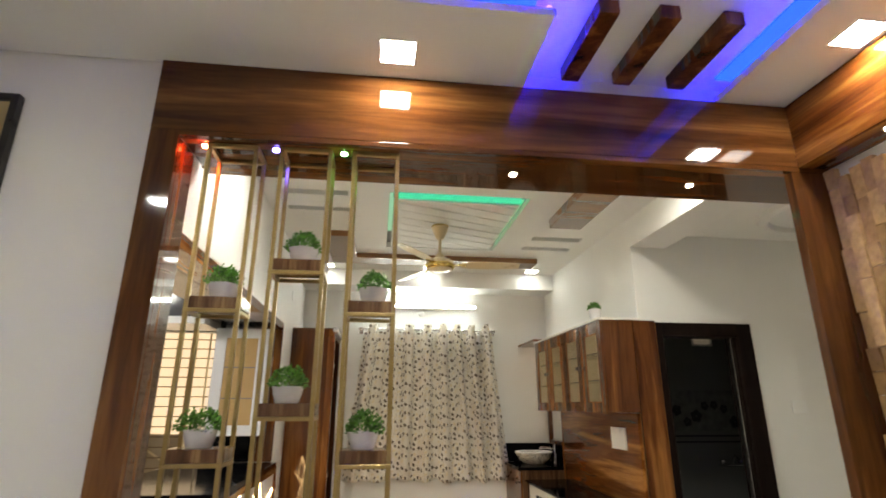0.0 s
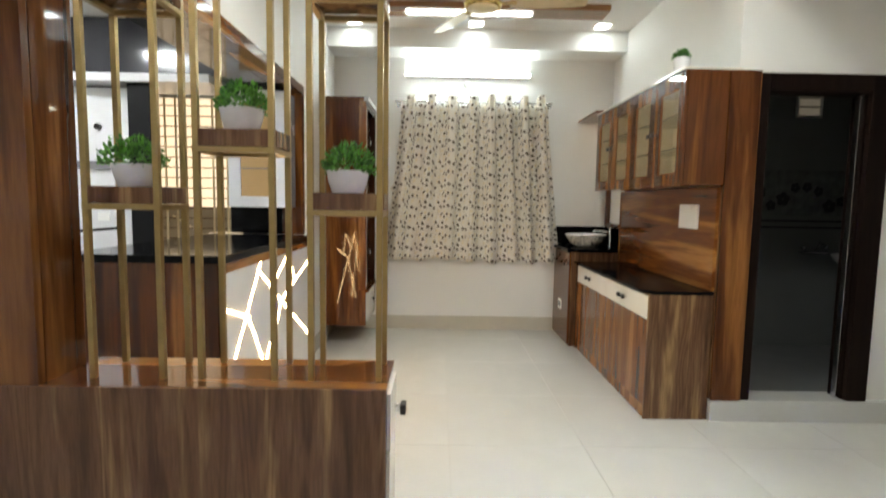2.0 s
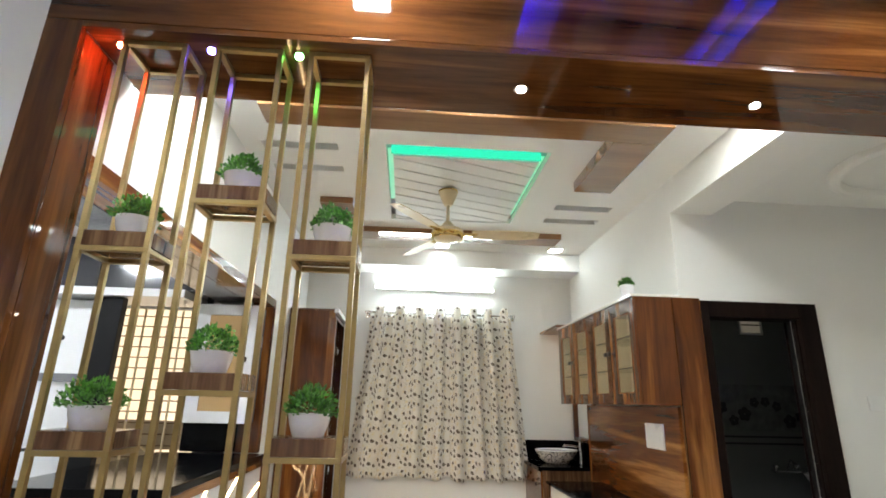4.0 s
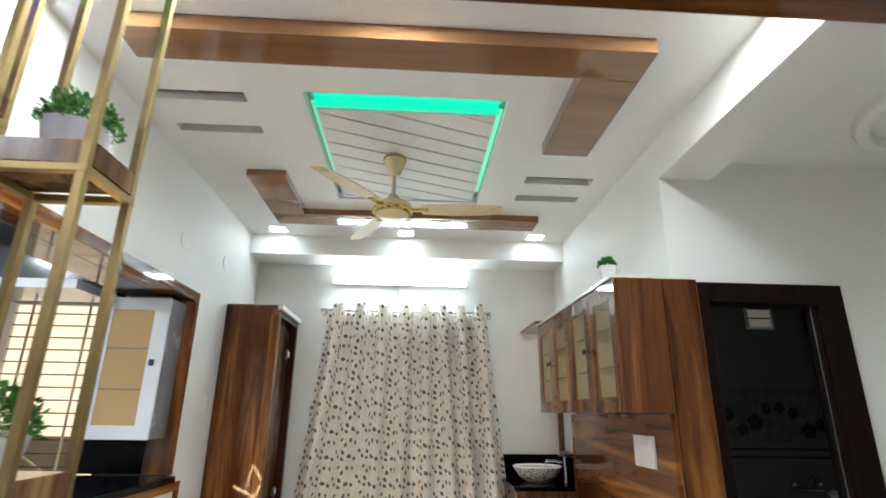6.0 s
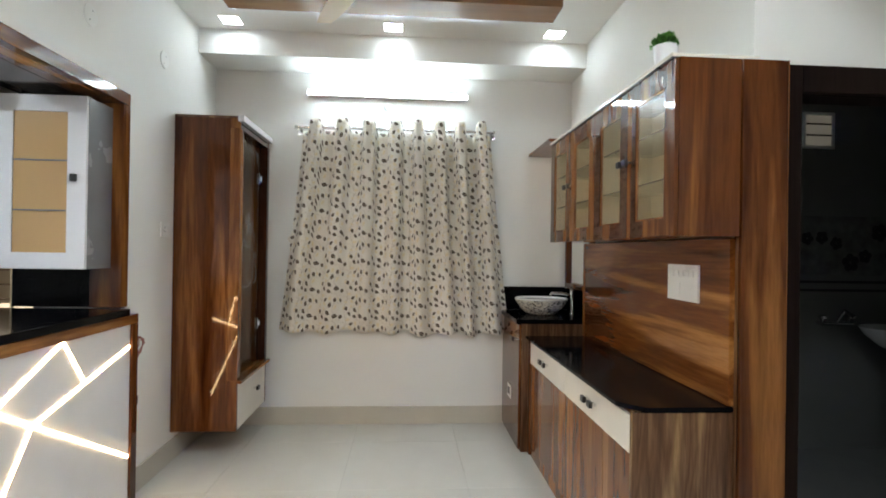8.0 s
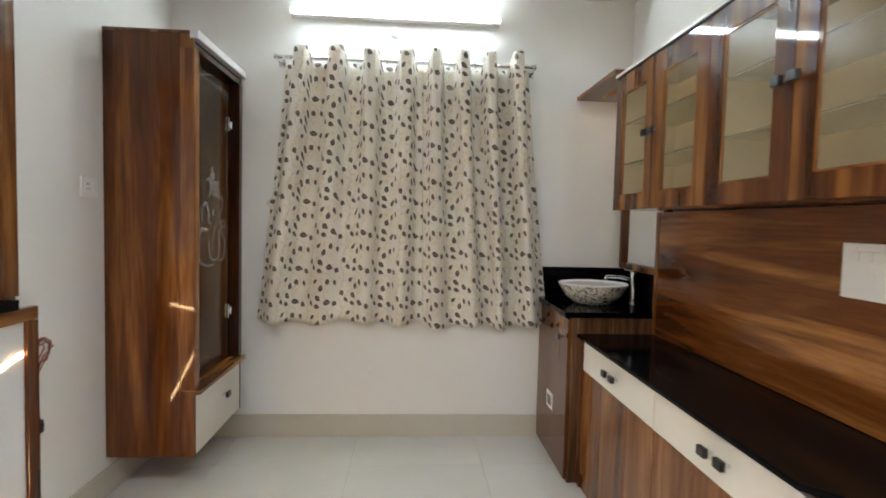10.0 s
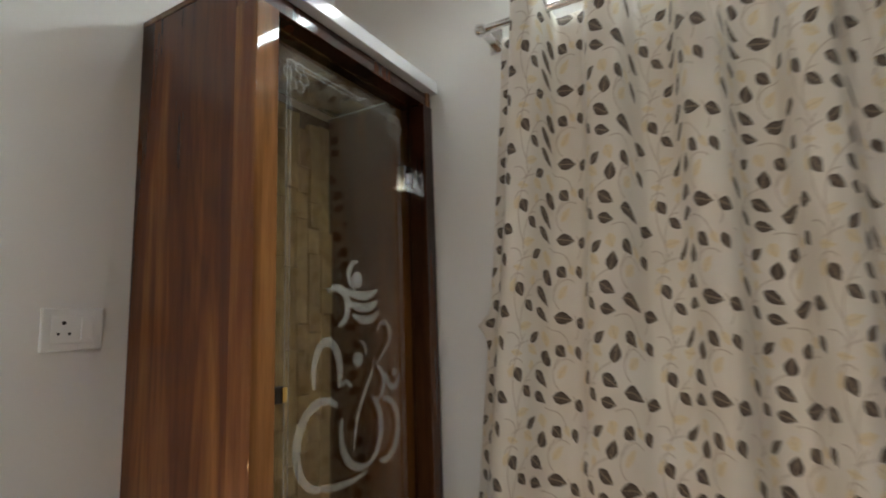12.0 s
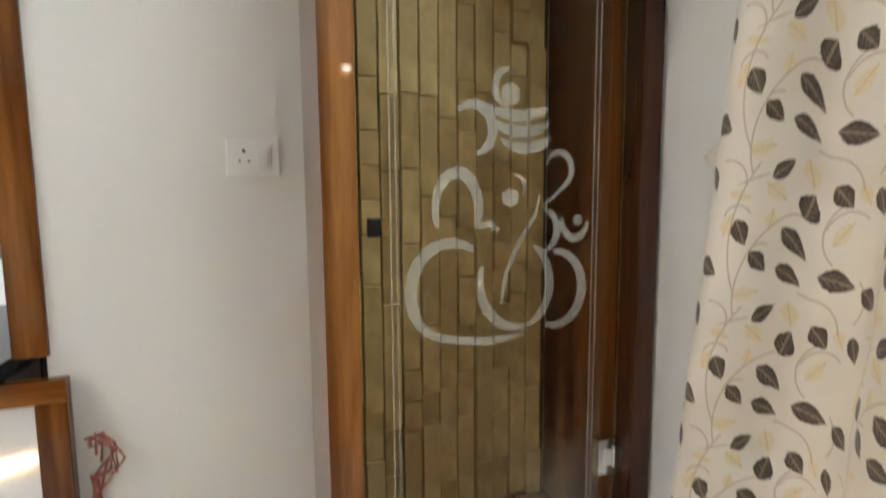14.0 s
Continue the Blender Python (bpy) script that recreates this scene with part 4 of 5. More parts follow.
potted_plant(1.900, 4.06, 2.306, r=0.052, h=0.10, spread=0.050, tall=0.052, seed=31, leaf=LEAF_DARK, label="small artificial plant in a white pot on the wall cabinet")


# ---- kitchen side ----
def bar_counter():
    X = -0.80
    t = thing("bar_counter", (-1.1, 4.0, 0), "raised kitchen bar with warm light lines and black granite top", "bar counter")
    part("end_panel", box(-1.56, X - 0.01, 3.17, 3.19, 0, 1.095, 0.002), WOOD_V, t, "walnut end panel")
    part("core", box(-1.0, X - 0.03, 3.192, 4.88, 0, 1.095, 0), GREYL, t)
    fr = part("front_panel", box(X - 0.028, X - 0.008, 3.20, 4.935, 0, 1.04, 0.001), GLOSSW, t, "white glossy front panel")
    part("frame_top", box(X - 0.028, X + 0.004, 3.17, 5.0, 1.042, 1.096, 0.002), WOOD_Y, t, "walnut edge band")
    part("frame_side", box(X - 0.028, X + 0.004, 4.937, 5.0, 0, 1.040, 0.002), WOOD_V, t, "walnut edge band")
    part("frame_side", box(X - 0.028, X + 0.002, 3.17, 3.198, 0, 1.040, 0.002), WOOD_V, t, "walnut edge band")
    lines = [((3.76, 1.04), (3.21, 0.42)), ((3.20, 0.85), (3.56, 0.73)), ((3.54, 0.73), (3.93, 0.19)), ((3.91, 0.48), (3.60, 0.12)),
             ((3.70, 1.0), (3.96, 0.845)), ((3.96, 0.845), (4.355, 1.04)), ((4.355, 1.04), (4.52, 0.81)), ((4.925, 0.915), (4.16, 0.715)),
             ((4.16, 0.715), (3.95, 0.40)), ((3.96, 0.835), (4.925, 0.285)), ((4.52, 0.81), (4.52, 0.812))]
    for (ya, za), (yb, zb) in lines[:-1]:
        d = Vector((0, yb - ya, zb - za))
        nrm = Vector((0, -d.z, d.y)).normalized() * 0.008
        bm = bmesh.new()
        v = []
        for xx in (X - 0.0075, X - 0.003):
            for p in ((ya, za), (yb, zb)):
                for s in (-1, 1):
                    v.append(bm.verts.new((xx, p[0] + nrm.y * s, p[1] + nrm.z * s)))
        for q in ((0, 1, 3, 2), (4, 6, 7, 5), (0, 4, 5, 1), (2, 3, 7, 6), (0, 2, 6, 4), (1, 5, 7, 3)):
            bm.faces.new([v[j] for j in q])
        bmesh.ops.recalc_face_normals(bm, faces=bm.faces)
        part("light_line", bm, WARM, fr, "warm glowing light line")
    g = solo("countertop", boxes((-1.60, X + 0.02, 3.14, 4.880, 1.098, 1.138), bevel=0.006), GRANITE, "black granite bar top", "countertop")
    bm = sweep([(LX + 0.01, 5.02, 0.92), (LX + 0.03, 5.05, 0.95), (LX + 0.02, 5.08, 0.90), (LX + 0.015, 5.03, 0.84), (LX + 0.015, 5.02, 0.72), (LX + 0.02, 5.05, 0.60), (LX + 0.012, 5.03, 0.52)], 0.003)
    sweep([(LX + 0.01, 5.02, 0.91), (LX + 0.04, 5.08, 0.93), (LX + 0.03, 5.10, 0.88), (LX + 0.02, 5.04, 0.80), (LX + 0.015, 5.03, 0.60)], 0.0025, bm=bm)
    for k in range(4):
        a, b = 0.012 * math.sin(1.7 * k), 0.014 * math.cos(2.3 * k)
        sweep([(LX + 0.008, 5.015 + 0.01 * k, 0.93 - 0.02 * k), (LX + 0.035 + a, 5.045 + b, 0.95), (LX + 0.045, 5.085 + a, 0.915 + b), (LX + 0.03, 5.07 + b, 0.86 + a), (LX + 0.018, 5.035 + a, 0.83 + b), (LX + 0.016, 5.03 + b, 0.74)], 0.0034, bm=bm)
    w = thing("loose_wire", (LX + 0.02, 5.04, 0.5), "loose pinkish wires with a black connector hanging on the wall", "wire")
    part("strand", bm, paint("wire_red", (0.35, 0.12, 0.10), 0.5), w, smooth=True)
    part("connector", box(LX + 0.006, LX + 0.03, 5.035, 5.06, 0.545, 0.60, 0.004), BLACK, w, "black plug")


bar_counter()


def kitchen():
    t = thing("wall_cabinet", (-1.13, 4.80, 1.366), "white kitchen wall cabinet with an amber glass door", "cabinet")
    x0, x1, y0, y1, z0, z1 = -1.356, -0.897, 4.652, 4.90, 1.366, 2.268
    part("body", box(x0, x1, y0 + 0.02, y1, z0, z1, 0.002), GREYL, t, "grey cabinet side")
    d = part("door", ring(x0, x1, y0, y0 + 0.018, z0, z1, 0.095, "y", 0.085, 0.085), GLOSSW, t, "white door frame")
    part("pane", box(x0 + 0.095, x1 - 0.095, y0 + 0.006, y0 + 0.012, z0 + 0.085, z1 - 0.085, 0), AMBER, d, "amber reeded glass")
    for z in (1.67, 1.93):
        part("glazing_line", box(x0 + 0.095, x1 - 0.095, y0 + 0.002, y0 + 0.005, z - 0.004, z + 0.004, 0), GREYL, d)
    part("handle", box(-0.965, -0.94, y0 - 0.025, y0, 1.82, 1.86, 0.004), BLACK, d, "black square knob")
    solo("backsplash", box(-1.45, LX - 0.02, 4.925, 4.948, 1.14, 1.362, 0), GRANITE, "black granite backsplash under the white wall cabinet", "backsplash")
    solo("backsplash", box(-1.0, LX - 0.162, 4.905, 4.924, 1.374, 2.30, 0), LOFT, "dark panel beside the white cabinet", "panel")
    # barred window with a lit yard beyond
    w = thing("window_1", (-1.77, 4.95, 0.92), "tall kitchen window with white frame and brown security bars", "window", kind="structure")
    part("window_frame", ring(-2.20, -1.34, 4.98, 5.03, 0.92, 2.30, 0.035, "y"), PLASTIC, w)
    for k in range(15):
        z = 1.00 + k * 0.086
        part("bar", sweep([(-2.165, 5.005, z), (-1.375, 5.005, z)], 0.0055, 6), BARS, w, "thin brown bar")
    for x in (-2.02, -1.93, -1.62, -1.50):
        part("upright", sweep([(x, 4.995, 0.955), (x, 4.995, 2.265)], 0.009, 6), IVORY, w, "pale upright bar")
    part("sill", box(-2.24, -1.30, 4.90, 4.949, 0.895, 0.919, 0.003), GREYL, w)
    part("head", box(-2.20, -1.362, 4.905, 4.948, 2.285, 2.40, 0.002), BLACK, w, "black strip over the window")
    structure("backdrop_window", box(-2.8, -0.95, 5.60, 5.62, 0.5, 2.75, 0), WINDOW_GLOW, "warmly lit yard beyond the kitchen window")
    # stair flight outside the window
    st = thing("outdoor_stair", (-1.75, 5.3, 0.9), "beige outdoor stair side with a pale handrail", "stair", kind="structure")
    bm = bmesh.new()
    prof = ((-2.45, 0.90), (-2.45, 1.36), (-1.05, 1.34), (-1.05, 1.13), (-1.80, 1.12), (-2.20, 0.90))
    rings = [[bm.verts.new((a, y, b)) for a, b in prof] for y in (5.26, 5.34)]
    bm.faces.new(rings[0]), bm.faces.new(rings[1][::-1])
    for k in range(len(prof)):
        n = (k + 1) % len(prof)
        bm.faces.new((rings[0][k], rings[0][n], rings[1][n], rings[1][k]))
    bmesh.ops.recalc_face_normals(bm, faces=bm.faces)
    part("stringer", bm, paint("beige_plaster", (0.40, 0.33, 0.24), 0.7, 0.06, 5), st)
    part("handrail", sweep([(-2.10, 5.24, 1.27), (-1.86, 5.24, 1.12), (-1.60, 5.24, 0.95)], 0.010, 8), IVORY, st, "pale handrail", True)
    # units along the wall
    t = thing("kitchen_base_unit", (-1.9, 4.65, 0), "kitchen base unit with a black worktop under the window", "base unit")
    part("body", box(-2.9, -1.02, 4.40, 4.94, 0, 0.84, 0.002), GREYL, t)
    part("worktop", box(-2.9, -1.02, 4.36, 4.94, 0.842, 0.88, 0.003), GRANITE, t, "black granite worktop")
    t = thing("tall_kitchen_unit", (-2.36, 4.75, 0.88), "white tall kitchen cabinet beside a black column", "cabinet")
    part("body", box(-2.66, -2.085, 4.62, 4.92, 0.882, 2.26, 0.002), GLOSSW, t)
    part("door_gap", box(-2.47, -2.465, 4.616, 4.6195, 0.90, 2.25, 0), GREYL, t)
    part("knob", disc(-2.33, 4.59, 1.965, 0.022, 0.03, "y"), BLACK, t, "round black knob")
    part("rail", box(-2.665, -2.08, 4.59, 4.619, 1.64, 1.70, 0.003), GREYL, t, "grey band")
    part("plate", box(-2.36, -2.27, 4.608, 4.619, 1.24, 1.31, 0.002), PLASTIC, t, "white switch plate")
    solo("column", box(-2.035, -1.870, 4.50, 4.57, 0.882, 2.272, 0.003), COLUMN, "plain black column beside the window", "column")
    t = thing("loft_unit", (-2.0, 4.7, 2.275), "dark glossy loft cabinets with a white ledge", "loft cabinet")
    part("body", box(-3.0, -1.26, 4.50, 4.94, 2.338, 2.74, 0.002), LOFT, t)
    part("ledge", box(-3.0, -1.40, 4.44, 4.90, 2.275, 2.335, 0.002), GLOSSW, t, "white ledge")
    part("door_gap", box(-2.1, -2.09, 4.494, 4.499, 2.35, 2.73, 0), BLACK, t)
    p = solo("black_pipe", sweep([(-2.55, 4.43, 0.878), (-2.52, 4.43, 1.13), (-2.38, 4.44, 1.17), (-2.06, 4.45, 1.20)], 0.012), BLACK, "black spout pipe over the worktop", "pipe", smooth=True)
    t = thing("fridge_side", (-1.80, 3.5, 0), "dark grey appliance beside the bar", "appliance")
    part("body", box(-1.95, -1.575, 3.19, 3.75, 0, 1.085, 0.006), LOFT, t)


kitchen()


# ---- glass-door cupboard in the corner ----
def corner_cupboard():
    x0, x1, y0, y1, z0, z1 = LX, -0.40, 5.545, 6.285, 0.205, 2.412
    t = thing("prayer_cupboard", (-0.62, 5.9, z0), "tall walnut wall cupboard with an etched dark glass door", "cupboard")
    part("side_panel", box(x0 + 0.001, x1 - 0.0705, y0, y0 + 0.022, z0, z1 - 0.015, 0.002), WOOD_V, t)
    part("side_edge", box(x1 - 0.0700, x1 - 0.004, y0 + 0.0005, y0 + 0.022, z1 - 0.085, z1 - 0.015, 0.001), WOOD_V, t)
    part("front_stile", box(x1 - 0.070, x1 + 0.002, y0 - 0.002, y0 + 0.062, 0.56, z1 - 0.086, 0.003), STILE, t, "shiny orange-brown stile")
    part("lower_stile", box(x1 - 0.070, x1, y0 - 0.001, y0 + 0.022, z0, 0.558, 0.002), WOOD_V, t)
    part("side_panel", box(x0 + 0.001, x1 - 0.002, y1 - 0.022, y1, z0, z1 - 0.03, 0.002), WOOD_D, t)
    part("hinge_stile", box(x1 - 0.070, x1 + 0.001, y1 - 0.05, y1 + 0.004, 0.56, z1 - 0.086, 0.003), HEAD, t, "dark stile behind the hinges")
    part("inner_side", box(x0 + 0.02, x1 - 0.072, y1 - 0.030, y1 - 0.023, 0.56, z1 - 0.05, 0), WOOD_R, t)
    part("back_panel", box(x0 + 0.001, x0 + 0.012, y0 + 0.024, y1 - 0.032, z0, z1 - 0.05, 0), paint("cupboard_back", (0.16, 0.11, 0.06), 0.7), t)
    part("top", box(x0 + 0.001, x1 + 0.003, y0 - 0.001, y1 + 0.006, z1 - 0.014, z1 + 0.002, 0.002), WOOD_D, t)
    part("head_rail", box(x1 - 0.100, x1 - 0.006, y0 + 0.024, y1 + 0.004, z1 - 0.084, z1 - 0.041, 0.002), HEAD, t, "red-brown head rail darkened for shade under the cornice")
    part("cornice", box(x1 - 0.02, x1 + 0.022, y0 - 0.003, y1 + 0.012, z1 - 0.036, z1 + 0.006, 0.003), GLOSSW, t, "white cornice strip")
    part("cornice_cap", box(x1 - 0.030, x1 + 0.012, y0 + 0.03, y1 - 0.03, z1 + 0.007, z1 + 0.014, 0.001), BLACK, t)
    part("floor_board", box(x0 + 0.013, x1 + 0.03, y0 + 0.001, y1 + 0.008, 0.538, 0.560, 0.003), WOOD_Y, t, "walnut sill")
    part("underside", box(x0 + 0.013, x1 - 0.03, y0 + 0.024, y1 - 0.024, z0, z0 + 0.018, 0), WOOD_D, t)
    dr = part("drawer_front", box(x1 - 0.026, x1 - 0.002, y0 + 0.024, y1 - 0.024, z0 + 0.004, 0.534, 0.003), CREAM, t, "cream drawer front")
    handle(dr, x1 - 0.002, (y0 + y1) / 2 + 0.06, 0.40, "+x", s=1.1)
    # door
    gx, ya, yb, za, zb = x1 - 0.056, y0 + 0.066, y1 - 0.052, 0.566, z1 - 0.086
    d = part("door", box(gx - 0.005, gx + 0.003, ya, yb, za, zb, 0), SMOKED, t, "dark tinted glass door")
    d.visible_shadow = False
    for z in (2.06, 0.872):
        h = part("hinge", box(gx - 0.012, gx + 0.012, yb - 0.055, yb - 0.004, z - 0.045, z + 0.045, 0.003), CHROME, d, "chrome hinge")
        part("knuckle", box(gx - 0.010, gx + 0.016, yb - 0.016, yb + 0.022, z - 0.028, z + 0.028, 0.004), CHROME, h)
        part("hinge_leaf", box(gx + 0.0125, gx + 0.016, yb - 0.04, yb - 0.018, z - 0.018, z + 0.018, 0.001), PLASTIC, h)
    kn = part("knob", box(gx + 0.003, gx + 0.022, ya + 0.022, ya + 0.062, 1.425, 1.462, 0.004), BLACK, d, "black knob")
    part("knob_edge", box(gx + 0.0225, gx + 0.026, ya + 0.046, ya + 0.060, 1.427, 1.460, 0.001), BRASS, kn)

    def stroke(pts, w, taper=0.0):
        """A flat ribbon of etching on the outer face of the glass."""
        bm = bmesh.new()
        pts = [Vector((p[0], p[1])) for p in pts]
        prev = None
        m = len(pts) - 1
        for k, p in enumerate(pts):
            dd = (pts[min(k + 1, m)] - pts[max(k - 1, 0)]).normalized()
            nn = Vector((-dd.y, dd.x)) * w * 0.5 * (1 - taper * abs(2 * k / m - 1) ** 2)
            cur = [bm.verts.new((gx + 0.0042, p.x + nn.x, p.y + nn.y)), bm.verts.new((gx + 0.0042, p.x - nn.x, p.y - nn.y))]
            if prev:
                bm.faces.new((prev[0], prev[1], cur[1], cur[0]))
            prev = cur
        ext = bmesh.ops.extrude_face_region(bm, geom=bm.faces[:])
        bmesh.ops.translate(bm, verts=[v for v in ext["geom"] if isinstance(v, bmesh.types.BMVert)], vec=(0.0006, 0, 0))
        bmesh.ops.recalc_face_normals(bm, faces=bm.faces)
        e = part("etching", bm, ETCH, d, "frosted etched line")
        e.visible_shadow = False

    # double border line with a flower in each upper corner
    for k in (0.070, 0.082):
        stroke([(ya + k, za + 0.06), (ya + k, zb - k)], 0.003)
        stroke([(yb - k, za + 0.06), (yb - k, zb - k)], 0.003)
        stroke([(ya + k, zb - k), (yb - k, zb - k)], 0.003)
    for cy in (ya + 0.10, yb - 0.10):
        for k in range(6):
            a = 60 * k
            stroke(arc(cy + 0.028 * math.cos(radians(a)), zb - 0.105 + 0.028 * math.sin(radians(a)), 0.014, 0, 360), 0.0028)
    # curling figure drawn in single strokes
    stroke(arc(5.943, 1.716, 0.0108, 0, 360, ry=0.012), 0.0229, 0.0)
    stroke(arc(5.939, 1.728, 0.0323, 70, 265, ry=0.0385), 0.0161, 0.8)
    stroke(arc(5.96, 1.713, 0.0834, 212, 330, ry=0.0409), 0.0256, 0.8)
    stroke(arc(5.968, 1.682, 0.0753, 210, 335, ry=0.0433), 0.0269, 0.8)
    stroke(arc(5.976, 1.648, 0.0673, 215, 340, ry=0.0433), 0.0256, 0.8)
    stroke(arc(5.857, 1.641, 0.0457, 135, -80, ry=0.0505), 0.0242, 0.6)
    stroke(arc(5.822, 1.473, 0.0484, 205, -25, ry=0.0794)+ [(5.897, 1.445), (5.916, 1.429)], 0.0256, 0.6)
    stroke(arc(5.944, 1.499, 0.0108, 0, 360, ry=0.0096), 0.0202, 0.0)
    stroke(arc(5.951, 1.521, 0.0269, 95, -40, ry=0.0265), 0.0094, 0.8)
    stroke(arc(6.061, 1.559, 0.0323, 165, -35, ry=0.0385) + [(6.064, 1.514), (6.041, 1.494), (6.021, 1.48)], 0.0161, 0.7)
    stroke([(6.015, 1.505), (6.005, 1.465), (5.98, 1.425), (5.956, 1.385), (5.937, 1.343), (5.927, 1.301), (5.923, 1.265)], 0.0121, 0.7)
    stroke(arc(6.021, 1.427, 0.0377, 85, -85, ry=0.0457), 0.0175, 0.6)
    stroke(arc(6.104, 1.451, 0.0336, 175, 350, ry=0.0433), 0.0188, 0.6)
    stroke(arc(6.111, 1.449, 0.0067, 0, 360, ry=0.006), 0.0121, 0.0)
    stroke(arc(6.056, 1.295, 0.0699, 95, -110, ry=0.0842), 0.0242, 0.5)
    stroke(arc(5.964, 1.309, 0.078, 62, -75, ry=0.0963), 0.0215, 0.6)
    stroke(arc(5.808, 1.304, 0.0888, 55, 262, ry=0.1035), 0.0269, 0.5)
    stroke(arc(5.964, 1.319, 0.0915, 160, 285, ry=0.1035), 0.0229, 0.6)
    stroke(arc(5.897, 1.239, 0.1412, 200, 305, ry=0.0481), 0.0188, 0.8)

    # strip stones on the back, each its own piece
    rng = random.Random(7)
    shared = []
    for ln in (0.09, 0.14, 0.20, 0.27, 0.36):
        bm = box(0, 0.022, 0.002, 0.053, 0.0015, ln - 0.0015, 0.003)
        for v in bm.verts:
            if v.co.x > 0.015:
                v.co.x += 0.004 * noise.noise(Vector((ln * 40, v.co.y * 60, v.co.z * 40)))
        shared.append((ln, mesh_from("stone", bm, STONE)))
    y = y0 + 0.026
    while y < y1 - 0.075:
        z = 0.562 + rng.uniform(0, 0.02)
        while z < z1 - 0.09:
            ln, me = rng.choice(shared)
            if z + ln > z1 - 0.06:
                ln, me = shared[0]
                if z + ln > z1 - 0.05:
                    break
            ob = new("stone", me)
            ob.parent = t
            ob.location = Vector((x0 + 0.0125 + rng.choice((0, 0.006, 0.013)), y, z)) - BASE[t.name]
            z += ln
        y += 0.055


corner_cupboard()


# ---- far wall: curtain ----
def curtain(xt0, xt1, xb0, xb1, zb, folds, seed, name_label, lift=0.0, tuck=False, deep=1.0):
    """A pleated eyelet curtain: folds tight at the rod, easing and swaying towards the hem."""
    ztop, nu, nv = 2.575, 36 * folds, 46
    bm = bmesh.new()
    uvl = bm.loops.layers.uv.new("UVMap")
    grid = []
    for j in range(nv + 1):
        v = j / nv
        row, run, last = [], 0.0, None
        for i in range(nu + 1):
            u = i / nu
            ph = 2 * math.pi * folds * u
            x = xt0 + (xt1 - xt0) * u
            xb = xb0 + (xb1 - xb0) * u
            x = x + (xb - x) * v ** 1.15 + 0.008 * v * math.sin(ph * 0.5 + seed)
            wave = -math.cos(ph + 0.6 * v * math.sin(6.3 * u + seed))
            q = min(1, max(0, (wave + 0.65) / 1.4))
            front = (1 - v) * q * q * (3 - 2 * q) + v * (0.5 + 0.5 * wave) ** 1.4
            y = NY - 0.036 - deep * (0.086 - 0.016 * v + 0.02 * v * math.sin(ph * 0.31 + seed)) * front - 0.012 * v * math.sin(3.1 * u * folds + seed)
            y += 0.006 * noise.noise(Vector((u * folds * 1.7, v * 5, seed)))
            q = min(1, max(0, (math.cos(ph) + 0.35) / 0.8))
            top = ztop - 0.085 * q * q * (3 - 2 * q) - 0.008 * math.sin(ph * 0.37 + seed)
            bot = zb + 0.012 * math.sin(ph * 0.5 + seed) + 0.008 * math.cos(ph) + lift * u
            zz = top + (bot - top) * v
            at = Vector((x, y))
            run += (at - last).length if i else 0.0
            last = at
            if tuck:
                x -= 0.030 * math.exp(-((zz - 1.575) / 0.028) ** 2) * math.exp(-u * 28)
                y -= 0.02 * math.exp(-((zz - 1.57) / 0.03) ** 2) * math.exp(-u * 30)
            row.append((bm.verts.new((x, min(y, NY - 0.012), top + (bot - top) * v)), (run, -v * (ztop - zb))))
        grid.append(row)
    for j in range(nv):
        for i in range(nu):
            q = (grid[j][i], grid[j + 1][i], grid[j + 1][i + 1], grid[j][i + 1])
            f = bm.faces.new([a[0] for a in q])
            for lp, a in zip(f.loops, q):
                lp[uvl].uv = (a[1][0] + seed * 0.731, a[1][1] + seed * 0.37)
    ob = solo("curtain", bm, CLOTH, name_label, "curtain", at=((xt0 + xt1) / 2, NY - 0.078, zb), smooth=True, group="window curtains")
    for f in ob.data.polygons:
        f.use_smooth = True
    sol = ob.modifiers.new("thickness", "SOLIDIFY")
    sol.thickness = 0.0015
    return ob


curtain(-0.115, 0.775, -0.295, 0.80, 0.795, 4, 1.0, "cream curtain printed with brown leaves, tucked out at one edge", tuck=True, deep=1.2)
curtain(0.765, 1.475, 0.80, 1.655, 0.775, 4, 2.6, "cream curtain printed with brown leaves, hanging in folds", 0.012, deep=1.55)

